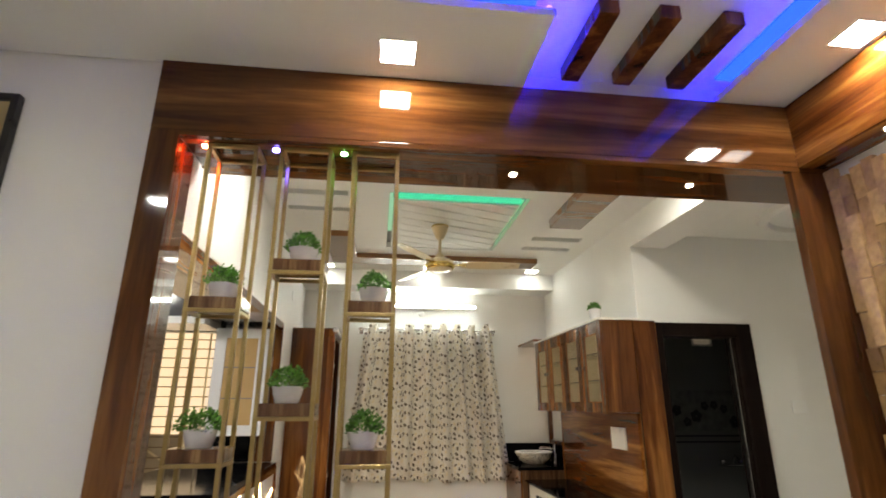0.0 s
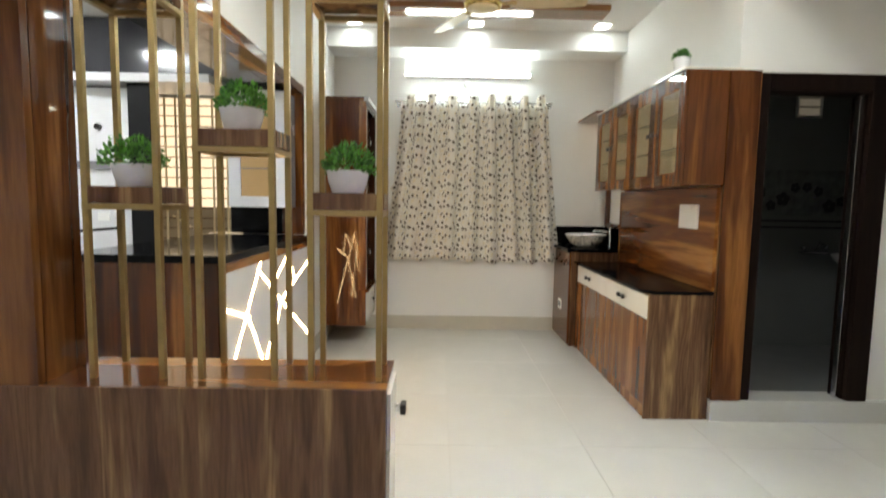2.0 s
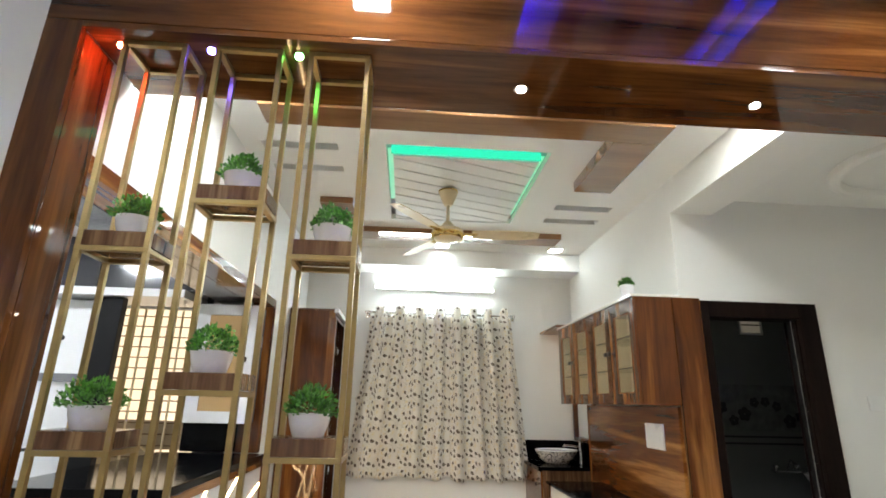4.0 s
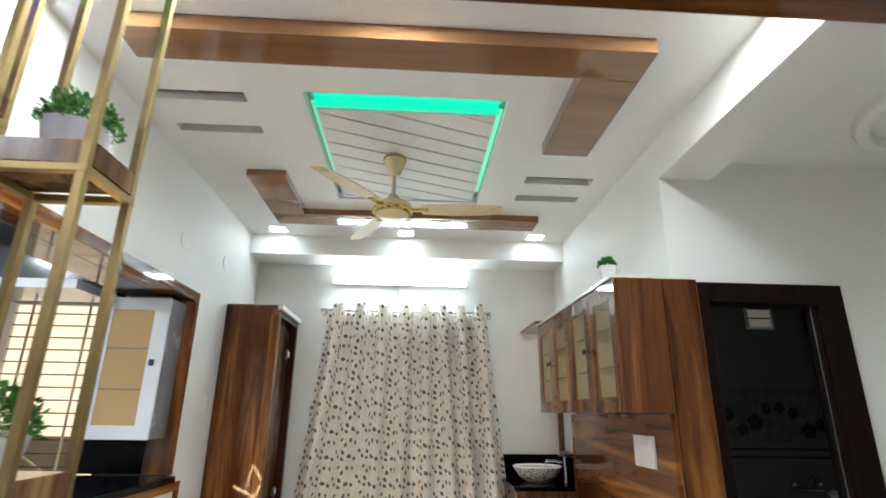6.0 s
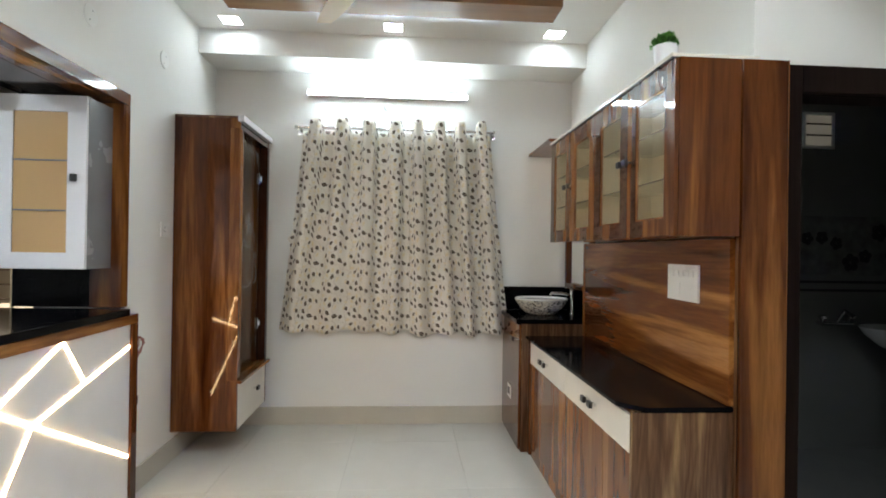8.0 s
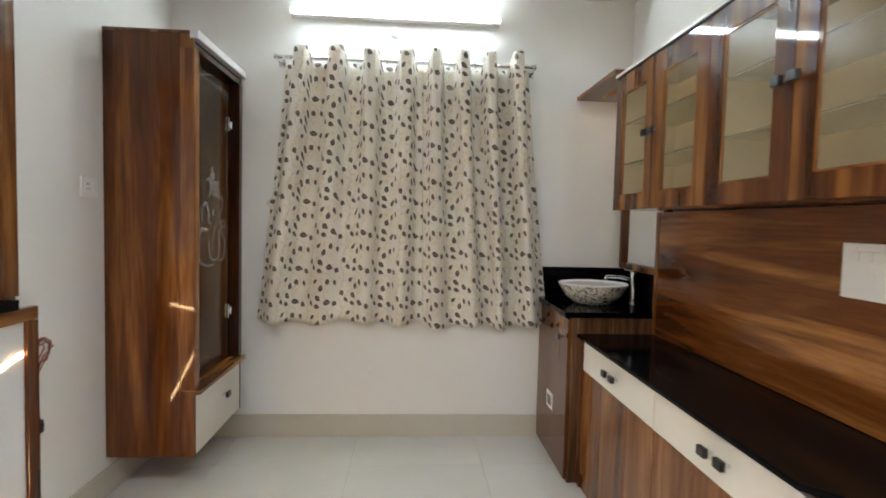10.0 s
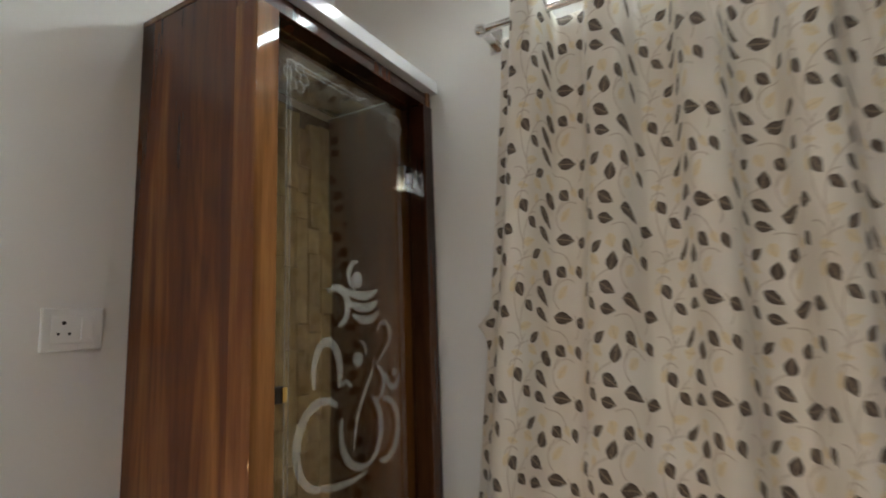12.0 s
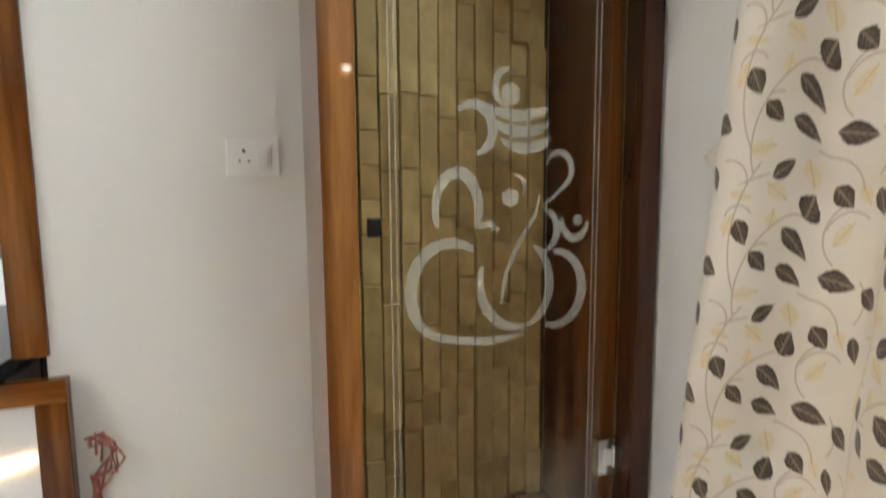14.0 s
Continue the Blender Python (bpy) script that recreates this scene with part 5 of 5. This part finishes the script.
def curtain_rod():
    t = thing("curtain_rod", (0.68, NY, 2.5), "silver curtain rod with end brackets", "curtain rod")
    y, z = NY - 0.078, 2.508
    part("rod", sweep([(-0.15, y, z), (1.505, y, z)], 0.0125, 16), CHROME, t, smooth=True)
    for x in (-0.155, 1.49):
        fb = lathe([(0.018, 0), (0.02, 0.006), (0.02, 0.022), (0.012, 0.028)], (0, 0, 0), 20)
        bmesh.ops.transform(fb, matrix=Matrix.Translation((x, y, z)) @ Matrix.Rotation(radians(90 if x > 0 else -90), 4, "Y"), verts=fb.verts)
        part("finial", fb, CHROME, t, smooth=True)
        br = part("bracket", box(x - 0.006 + (0 if x < 0 else 0.0), x + 0.018, y - 0.004, NY, z - 0.03, z - 0.014, 0.002), CHROME, t)
        part("wall_plate", box(x - 0.016, x + 0.030, NY - 0.006, NY, z - 0.05, z + 0.03, 0.002), CHROME, br)
    for k in range(6):
        x = -0.05 + 0.29 * k
        bm = bmesh.new()
        bmesh.ops.create_cone(bm, cap_ends=False, segments=20, radius1=0.024, radius2=0.024, depth=0.006)
        bmesh.ops.transform(bm, matrix=Matrix.Translation((x, y, z)) @ Matrix.Rotation(radians(70), 4, "Y"), verts=bm.verts)
        part("eyelet", bm, CHROME, t)


curtain_rod()


# ---- east side: sideboard, wall cabinets, wash basin ----
PX = 2.118   # where side panels meet the tall pilaster


def base_cabinet():
    x0, y0, y1, zt = 1.69, 3.885, 5.64, 0.845
    t = thing("base_cabinet", (1.9, 4.7, 0), "long walnut base cabinet with cream drawers", "base cabinet")
    part("side_panel", box(x0 + 0.001, PX, y0 - 0.001, y0 + 0.018, 0, zt, 0.002), WOOD_D, t, "dark walnut side panel")
    part("body", box(x0 + 0.022, RX - 0.002, y0 + 0.02, y1, 0.0, zt, 0), WOOD_D, t)
    part("plinth", box(x0 + 0.008, x0 + 0.020, y0 + 0.02, y1, 0, 0.085, 0.001), WOOD_L, t)
    ym = (y0 + y1) / 2
    for a, b in ((y0 + 0.02, ym - 0.002), (ym + 0.002, y1 - 0.05)):
        d = part("drawer", box(x0, x0 + 0.02, a, b, 0.675, zt - 0.016, 0.002), CREAM, t, "cream drawer front")
        c = (a + b) / 2
        for yy in (c - 0.045, c + 0.045):
            handle(d, x0, yy, 0.762, "-x", s=0.9)
        n = 3
        w = (b - a) / n
        for k in range(n):
            part("door", box(x0 + 0.002, x0 + 0.02, a + w * k + 0.0012, a + w * (k + 1) - 0.0012, 0.088, 0.672, 0.0015), WOOD_L, t, "walnut slatted door")
    part("end_post", box(x0 - 0.004, x0 + 0.02, y1 - 0.048, y1, 0, zt - 0.002, 0.002), WOOD_V, t)
    g = thing("countertop", (1.9, 4.7, zt), "polished black granite sideboard top", "countertop")
    bm = bmesh.new()
    pts = ((x0 - 0.03, y0 + 0.09), (x0 + 0.06, y0 - 0.006), (PX, y0 - 0.006), (PX, y0 + 0.03), (RX - 0.08, y0 + 0.03), (RX - 0.08, y1 - 0.002), (x0 - 0.03, y1 - 0.002))
    lo = [bm.verts.new((a, b, zt + 0.002)) for a, b in pts]
    hi = [bm.verts.new((a, b, zt + 0.022)) for a, b in pts]
    bm.faces.new(lo[::-1]), bm.faces.new(hi)
    for k in range(len(pts)):
        bm.faces.new((lo[k], lo[(k + 1) % len(pts)], hi[(k + 1) % len(pts)], hi[k]))
    bmesh.ops.bevel(bm, geom=bm.edges[:], offset=0.004, segments=2, affect="EDGES")
    bmesh.ops.recalc_face_normals(bm, faces=bm.faces)
    part("slab", bm, GRANITE, g)


base_cabinet()
t = thing("splash_panel", (2.15, 4.76, 0.869), "glossy walnut back panel above the sideboard", "wall panel")
part("panel", box(2.098, RX - 0.001, 3.89, 5.605, 0.869, 1.560, 0.002), WOOD_Y, t)
part("edge_strip", box(2.094, RX - 0.001, 5.606, 5.640, 0.869, 1.560, 0.002), WOOD_L, t, "lighter upright edge strip")
t = thing("pilaster", (2.22, 3.87, 0.147), "walnut pilaster beside the bathroom door", "pilaster")
part("face", box(PX + 0.002, 2.312, 3.848, 3.868, 0.147, 2.285, 0.002), WOOD_V, t)
part("core", box(PX + 0.004, 2.310, 3.8685, DY - 0.001, 0.147, 2.283, 0.001), WOOD_D, t)
part("edge_band", box(2.3125, 2.316, 3.848, DY - 0.001, 0.147, 2.285, 0.001), WOOD_L, t)


def switch_board():
    y0, y1, z0, z1, x = 4.10, 4.37, 1.270, 1.442, 2.098
    t = thing("switch_board", (x, 4.23, 1.27), "large white switch board on the walnut panel", "switch board")
    part("plate", box(x - 0.012, x, y0, y1, z0, z1, 0.003), PLASTIC, t)
    for k in range(5):
        part("switch", box(x - 0.016, x - 0.0125, y0 + 0.03 + 0.044 * k, y0 + 0.066 + 0.044 * k, 1.385, 1.418, 0.0015), PLASTIC, t)
    for k in range(2):
        part("socket", box(x - 0.0145, x - 0.0125, y0 + 0.05 + 0.10 * k, y0 + 0.12 + 0.10 * k, 1.295, 1.355, 0.0015), PLASTIC, t)


switch_board()


def wall_cabinets():
    x0, z0, z1 = 1.84, 1.565, 2.288
    for a, b in ((3.858, 4.748), (4.752, 5.640)):
        t = thing("wall_cabinet", (2.0, (a + b) / 2, z0), "walnut wall cabinet with two glazed doors", "cabinet", "walnut wall cabinets")
        part("side_panel", box(x0 + 0.02, (PX if a < 4 else RX - 0.002), a, a + 0.018, z0, z1, 0.002), WOOD_V, t)
        part("side_panel", box(x0 + 0.02, RX - 0.002, b - 0.018, b, z0, z1, 0.002), WOOD_V, t)
        part("top", box(x0 + 0.02, RX - 0.002, a + 0.019, b - 0.019, z1 - 0.018, z1, 0.001), WOOD_Y, t)
        part("bottom", box(x0 + 0.02, RX - 0.002, a + 0.019, b - 0.019, z0, z0 + 0.018, 0.001), WOOD_Y, t)
        part("back", box(RX - 0.03, RX - 0.012, a + 0.019, b - 0.019, z0 + 0.019, z1 - 0.019, 0), LINING, t, "cream laminate lining")
        for yy in (a + 0.0195, b - 0.0235):
            part("lining", box(x0 + 0.022, RX - 0.031, yy, yy + 0.004, z0 + 0.019, z1 - 0.019, 0), LINING, t, "cream laminate lining")
        for z in (z0 + 0.25, z0 + 0.47):
            sh = part("shelf", box(x0 + 0.05, RX - 0.031, a + 0.024, b - 0.024, z, z + 0.006, 0), SHELFGLASS, t, "clear glass shelf")
            part("shelf_edge", box(x0 + 0.047, x0 + 0.0495, a + 0.024, b - 0.024, z - 0.001, z + 0.007, 0), EDGE, sh, "dark glass edge")
        m = (a + b) / 2
        for ya, yb, hy in ((a, m - 0.0015, m - 0.035), (m + 0.0015, b, m + 0.035)):
            w = 0.085
            d = part("door", ring(x0, x0 + 0.018, ya, yb, z0, z1 - 0.004, w, "x", 0.096, 0.075), WOOD_V, t, "walnut door frame")
            part("bead", ring(x0 + 0.004, x0 + 0.016, ya + w, yb - w, z0 + 0.075, z1 - 0.10, 0.008, "x"), WOOD_L, d)
            p = part("pane", box(x0 + 0.008, x0 + 0.012, ya + w + 0.008, yb - w - 0.008, z0 + 0.083, z1 - 0.108, 0), CABGLASS if a < 4 else PALEGLASS, d, "reeded glass pane" if a < 4 else "clear glass pane")
            p.visible_shadow = False
            handle(d, x0, hy, 1.925, "-x", s=0.8)
    c = thing("cabinet_cornice", (2.0, 4.75, z1), "white cornice board on the wall cabinets", "cornice")
    part("board", box(x0 - 0.012, RX - 0.002, 3.862, 5.64, z1 + 0.001, z1 + 0.016, 0.002), CREAM, c)
    part("shadow_bead", box(x0 - 0.010, x0 + 0.014, 3.864, 5.638, z1 - 0.0038, z1 + 0.0006, 0), BLACK, c, "thin black bead")


wall_cabinets()


def wash_corner():
    x0, y0, zt = 1.615, 5.645, 0.955
    t = thing("vanity_unit", (1.9, 5.97, 0), "walnut vanity unit with a small vent grille", "vanity")
    part("body", box(x0 + 0.02, RX - 0.002, y0, NY - 0.002, 0, zt, 0.001), WOOD_D, t)
    d = part("door", box(x0, x0 + 0.018, y0 + 0.004, NY - 0.004, 0.02, zt - 0.01, 0.002), WOOD_V, t, "walnut door")
    handle(d, x0, y0 + 0.09, 0.83, "-x", s=0.7)
    v = part("vent", box(x0 - 0.006, x0 - 0.0005, 5.90, 6.03, 0.325, 0.425, 0.002), PLASTIC, d, "white vent grille")
    part("vent_slot", box(x0 - 0.009, x0 - 0.0065, 5.925, 6.005, 0.345, 0.405, 0.001), GREYL, v)
    g = thing("granite_worktop", (1.9, 5.97, zt), "black granite vanity top with upstands", "countertop")
    part("slab", box(x0 - 0.025, RX - 0.002, y0 - 0.012, NY - 0.002, zt + 0.001, zt + 0.034, 0.004), GRANITE, g)
    part("upstand", box(1.595, RX - 0.03, NY - 0.022, NY - 0.002, zt + 0.035, 1.19, 0.003), GRANITE, g)
    part("upstand", box(RX - 0.028, RX - 0.004, y0, NY - 0.004, zt + 0.035, 1.19, 0.003), GRANITE, g)
    # basin
    bx, by, bz = 1.865, 5.97, zt + 0.035
    b = thing("wash_basin", (bx, by, bz), "white counter basin patterned with black and gold leaves outside", "wash basin")
    m, tt, p = nodes_of("patterned_ceramic")
    co = tt.nodes.new("ShaderNodeTexCoord").outputs["Object"]
    vo = node(tt, "ShaderNodeTexVoronoi", Scale=34.0, Randomness=1.0)
    nz = node(tt, "ShaderNodeTexNoise", Scale=48.0, Detail=2.0, Distortion=1.5)
    tt.links.new(co, vo.inputs["Vector"]), tt.links.new(co, nz.inputs["Vector"])
    col = ramp(tt, nz.outputs[0], [(0.44, (0.80, 0.78, 0.72)), (0.455, (0.50, 0.36, 0.12)), (0.47, (0.78, 0.76, 0.70)), (0.54, (0.78, 0.76, 0.70)), (0.555, (0.03, 0.03, 0.03)), (0.62, (0.03, 0.03, 0.03))])
    tt.links.new(col, p.inputs["Base Color"])
    p.inputs["Roughness"].default_value = 0.1
    part("bowl_outside", lathe([(0.10, 0), (0.125, 0.01), (0.175, 0.055), (0.205, 0.105), (0.213, 0.118)], (bx, by, bz), 48, (1.0, 0.85)), m, b, "black and gold leaf pattern", True)
    part("bowl_inside", lathe([(0.2135, 0.119), (0.217, 0.127), (0.211, 0.131), (0.198, 0.120), (0.165, 0.07), (0.10, 0.03), (0.02, 0.022)], (bx, by, bz), 48, (1.0, 0.85)), CERAMIC, b, "white glazed inside", True)
    part("drain", disc(bx, by, bz + 0.0225, 0.018, 0.004), CHROME, b)
    f = thing("tap", (2.10, 5.97, zt + 0.035), "chrome pillar tap beside the basin", "tap")
    part("body", lathe([(0.026, 0), (0.026, 0.008), (0.018, 0.02), (0.018, 0.175), (0.022, 0.182), (0.022, 0.200)], (2.115, 5.95, zt + 0.035), 20), CHROME, f, smooth=True)
    part("spout", sweep([(2.115, 5.95, zt + 0.185), (2.03, 5.96, zt + 0.205), (1.95, 5.965, zt + 0.205), (1.94, 5.965, zt + 0.188)], 0.011, 12), CHROME, f, smooth=True)
    part("lever", sweep([(2.115, 5.95, zt + 0.236), (2.06, 5.955, zt + 0.250)], 0.007, 8), CHROME, f, smooth=True)
    # mirror with wooden frame and canopy
    mm = thing("mirror", (RX, 5.97, 1.2), "tall wall mirror in a walnut frame", "mirror")
    ya, yb, za, zb = 5.655, 6.285, 1.195, 2.30
    part("frame", ring(RX - 0.045, RX - 0.003, ya, yb, za, zb, 0.035, "x"), WOOD_V, mm)
    part("mirror_glass", box(RX - 0.02, RX - 0.012, ya + 0.036, yb - 0.036, za + 0.041, zb - 0.031, 0), MIRROR, mm, "silvered mirror glass")
    s = thing("mirror_canopy", (2.0, 5.97, 2.32), "walnut canopy shelf over the mirror with two small lights", "shelf")
    part("board", box(1.822, RX - 0.002, 5.645, NY - 0.003, 2.322, 2.345, 0.002), WOOD_Y, s)
    l = part("light", disc(2.08, 5.97, 2.314, 0.03, 0.0075), SPOT_W, s, "small lit lamp")


wash_corner()


# ---- wall plates ----
def wall_socket():
    x, y0, y1, z0, z1 = LX, 5.358, 5.484, 1.556, 1.652
    t = thing("wall_socket", (x, 5.405, z0), "white wall socket plate with one switch", "socket")
    part("plate", box(x, x + 0.010, y0, y1, z0, z1, 0.004), PLASTIC, t)
    part("inner_plate", box(x + 0.0102, x + 0.013, y0 + 0.018, y1 - 0.018, z0 + 0.016, z1 - 0.016, 0.002), PLASTIC, t)
    part("switch", box(x + 0.0132, x + 0.018, y1 - 0.050, y1 - 0.026, z0 + 0.024, z1 - 0.024, 0.002), PLASTIC, t)
    for dy, dz, r in ((0.042, 0.062, 0.0045), (0.032, 0.038, 0.003), (0.054, 0.038, 0.003)):
        part("pin_hole", disc(x + 0.0131, y0 + dy, z0 + dz, r, 0.0012, "x", 12), BLACK, t)


wall_socket()


def round_plate(y, z, r=0.055):
    t = thing("round_plate", (LX, y, z), "round white blanking plate on the wall", "wall plate", "round wall plates")
    part("plate", disc(LX, y, z, r, 0.006, "x", 32), PLASTIC, t)
    for s in (-1, 1):
        part("screw", disc(LX + 0.0062, y + 0.012 * s, z + 0.026 * s, 0.0035, 0.0015, "x", 10), GREYL, t)


round_plate(5.374, 2.725)
round_plate(4.585, 2.66)
t = thing("switch_plate", (3.55, DY, 1.6), "white switch plate on the off-white wall", "switch plate")
part("plate", box(3.45, 3.58, DY - 0.01, DY, 1.56, 1.66, 0.003), PLASTIC, t)
part("switch", box(3.47, 3.50, DY - 0.014, DY - 0.0105, 1.585, 1.635, 0.002), PLASTIC, t)

# lamp added out of view to brighten the side passage
t = thing("passage_fill_lamp", (3.9, 2.75, 3.0), "unseen round fill lamp added on the side passage ceiling", "ceiling light")
part("base", disc(3.9, 2.75, 3.035, 0.17, 0.015), PLASTIC, t)
part("diffuser", disc(3.9, 2.75, 3.015, 0.15, 0.02), PASSAGE_FILL, t, "glowing warm diffuser")

# ---- hall ----
t = thing("picture_frame", (-1.75, AY, 2.2), "black framed picture with a tan mount on the hall wall", "picture frame")
x0, x1, z0, z1, y = -2.15, -1.462, 2.0, 2.862, AY + 0.008
part("frame", ring(x0, x1, y - 0.035, y, z0, z1, 0.03, "y"), BLACK, t)
part("mount", box(x0 + 0.031, x1 - 0.031, y - 0.018, y - 0.002, z0 + 0.031, z1 - 0.031, 0), paint("tan_mount", (0.45, 0.33, 0.18), 0.6, 0.1), t, "tan mount")


# ---- bathroom fittings ----
def bathroom():
    y = 5.35
    b = thing("wall_basin", (4.12, y - 0.22, 0.86), "white wall-hung bathroom basin", "basin")
    part("bowl", lathe([(0.06, 0), (0.12, 0.03), (0.20, 0.10), (0.23, 0.15), (0.22, 0.155), (0.16, 0.09), (0.03, 0.05)], (4.10, y - 0.24, 0.86), 36, (1.0, 0.95)), CERAMIC, b, smooth=True)
    t = thing("mixer_tap", (3.74, y, 1.05), "chrome wall mixer tap with two handles", "tap")
    part("body", sweep([(3.69, y - 0.05, 1.02), (3.93, y - 0.05, 1.02)], 0.018, 12), CHROME, t, smooth=True)
    for x in (3.71, 3.91):
        part("wall_elbow", sweep([(x, y - 0.05, 1.02), (x, y, 1.02)], 0.014, 10), CHROME, t, smooth=True)
        part("tap_handle", lathe([(0.012, 0), (0.028, 0.015), (0.028, 0.03), (0.01, 0.04)], (x, y - 0.05, 1.04), 12), CHROME, t, smooth=True)
    part("spout", sweep([(3.81, y - 0.05, 1.02), (3.81, y - 0.12, 1.12), (3.81, y - 0.20, 1.08)], 0.012, 10), CHROME, t, smooth=True)
    v = thing("ventilator", (3.69, y, 2.26), "small dim bathroom ventilator window with a pale frame", "ventilator")
    part("frame", ring(3.57, 3.81, y - 0.02, y - 0.002, 2.26, 2.52, 0.022, "y"), PLASTIC, v)
    part("pane", box(3.592, 3.788, y - 0.012, y - 0.006, 2.282, 2.498, 0), VENT, v, "dim frosted pane")
    for zz in (2.35, 2.43):
        part("louvre", box(3.592, 3.788, y - 0.018, y - 0.013, zz, zz + 0.012, 0.001), BLACK, v)
    # flower border tiles
    rng = random.Random(5)
    fl = thing("flower_border", (3.4, y, 1.4), "grey flower border on the bathroom tiles", "tile border", kind="structure")
    petals = paint("flower_print", (0.060, 0.061, 0.060), 0.2, 0.1, 30, 0.0)
    part("band", box(2.42, 4.34, y - 0.006, y - 0.0005, 1.36, 1.78, 0.001), paint("border_tile", (0.17, 0.175, 0.17), 0.2, 0.15, 12, 0.0), fl)
    for k in range(17):
        cx, cz, r = 2.52 + k * 0.11, 1.56 + rng.uniform(-0.11, 0.11), rng.uniform(0.045, 0.07)
        bm = bmesh.new()
        for j in range(5):
            a = j * 2 * math.pi / 5 + k
            c = bmesh.ops.create_circle(bm, cap_ends=True, segments=10, radius=r * 0.45)
            bmesh.ops.transform(bm, matrix=Matrix.Translation((cx + r * 0.55 * math.cos(a), y - 0.0075 - 0.0004 * j, cz + r * 0.55 * math.sin(a))) @ Matrix.Rotation(radians(90), 4, "X"), verts=c["verts"])
        part("flower", bm, petals, fl)
    for z in (1.24, 1.30):
        part("line", box(2.42, 4.34, y - 0.005, y - 0.0005, z, z + 0.018, 0.001), petals, fl)


bathroom()


# ---- stone wall of the hall and the floor tiles ----
def stone_wall():
    rng = random.Random(11)
    w = thing("stone_cladding", (2.255, 1.2, 0), "tan stacked strip-stone wall cladding", "stone wall", kind="structure")
    shared = []
    for ln in (0.10, 0.16, 0.22, 0.30):
        bm = box(-0.03, 0, 0.001, 0.061, 0.001, ln - 0.001, 0.004)
        for v in bm.verts:
            if v.co.x < -0.015:
                v.co.x += 0.008 * noise.noise(Vector((ln * 70, v.co.y * 40, v.co.z * 25)))
        shared.append((ln, mesh_from("stone", bm, HALLSTONE)))
    y, count = AY - 0.026 - 0.062, 0
    rest = bmesh.new()
    while y > -3.2:
        z = rng.uniform(0.0, 0.04)
        while z < BEAM - 0.12:
            ln, me = rng.choice(shared)
            if z + ln > BEAM - 0.001:
                ln, me = shared[0]
            dx = rng.choice((0.0, -0.006, -0.013, -0.02))
            if y > 0.55:
                ob = new("stone", me)
                ob.parent = w
                ob.location = Vector((2.268 + dx, y, z)) - BASE[w.name]
            else:
                add_box(rest, 2.238 + dx, 2.268, y + 0.001, y + 0.061, z + 0.001, z + ln - 0.001)
            z += ln
        y -= 0.062
    ob = part("stone_rest", rest, HALLSTONE, w)
    tagged(ob, kind="stuff")


stone_wall()


def floor_tiles():
    s = 0.80
    bm = box(0.0008, s - 0.0008, 0.0008, s - 0.0008, -0.004, 0.0, 0.0006)
    me = mesh_from("tile", bm, FLOOR)
    for i in range(-5, 5):
        for j in range(-7, 6):
            x, y = 0.378 + i * s, 1.88 + j * s
            if x > 4.4 or x + s < -3.6 or y > 6.4 or y + s < -3.2:
                continue
            ob = new("tile", me)
            ob.parent = floor_base
            ob.location = (x, y, 0.0)


floor_tiles()
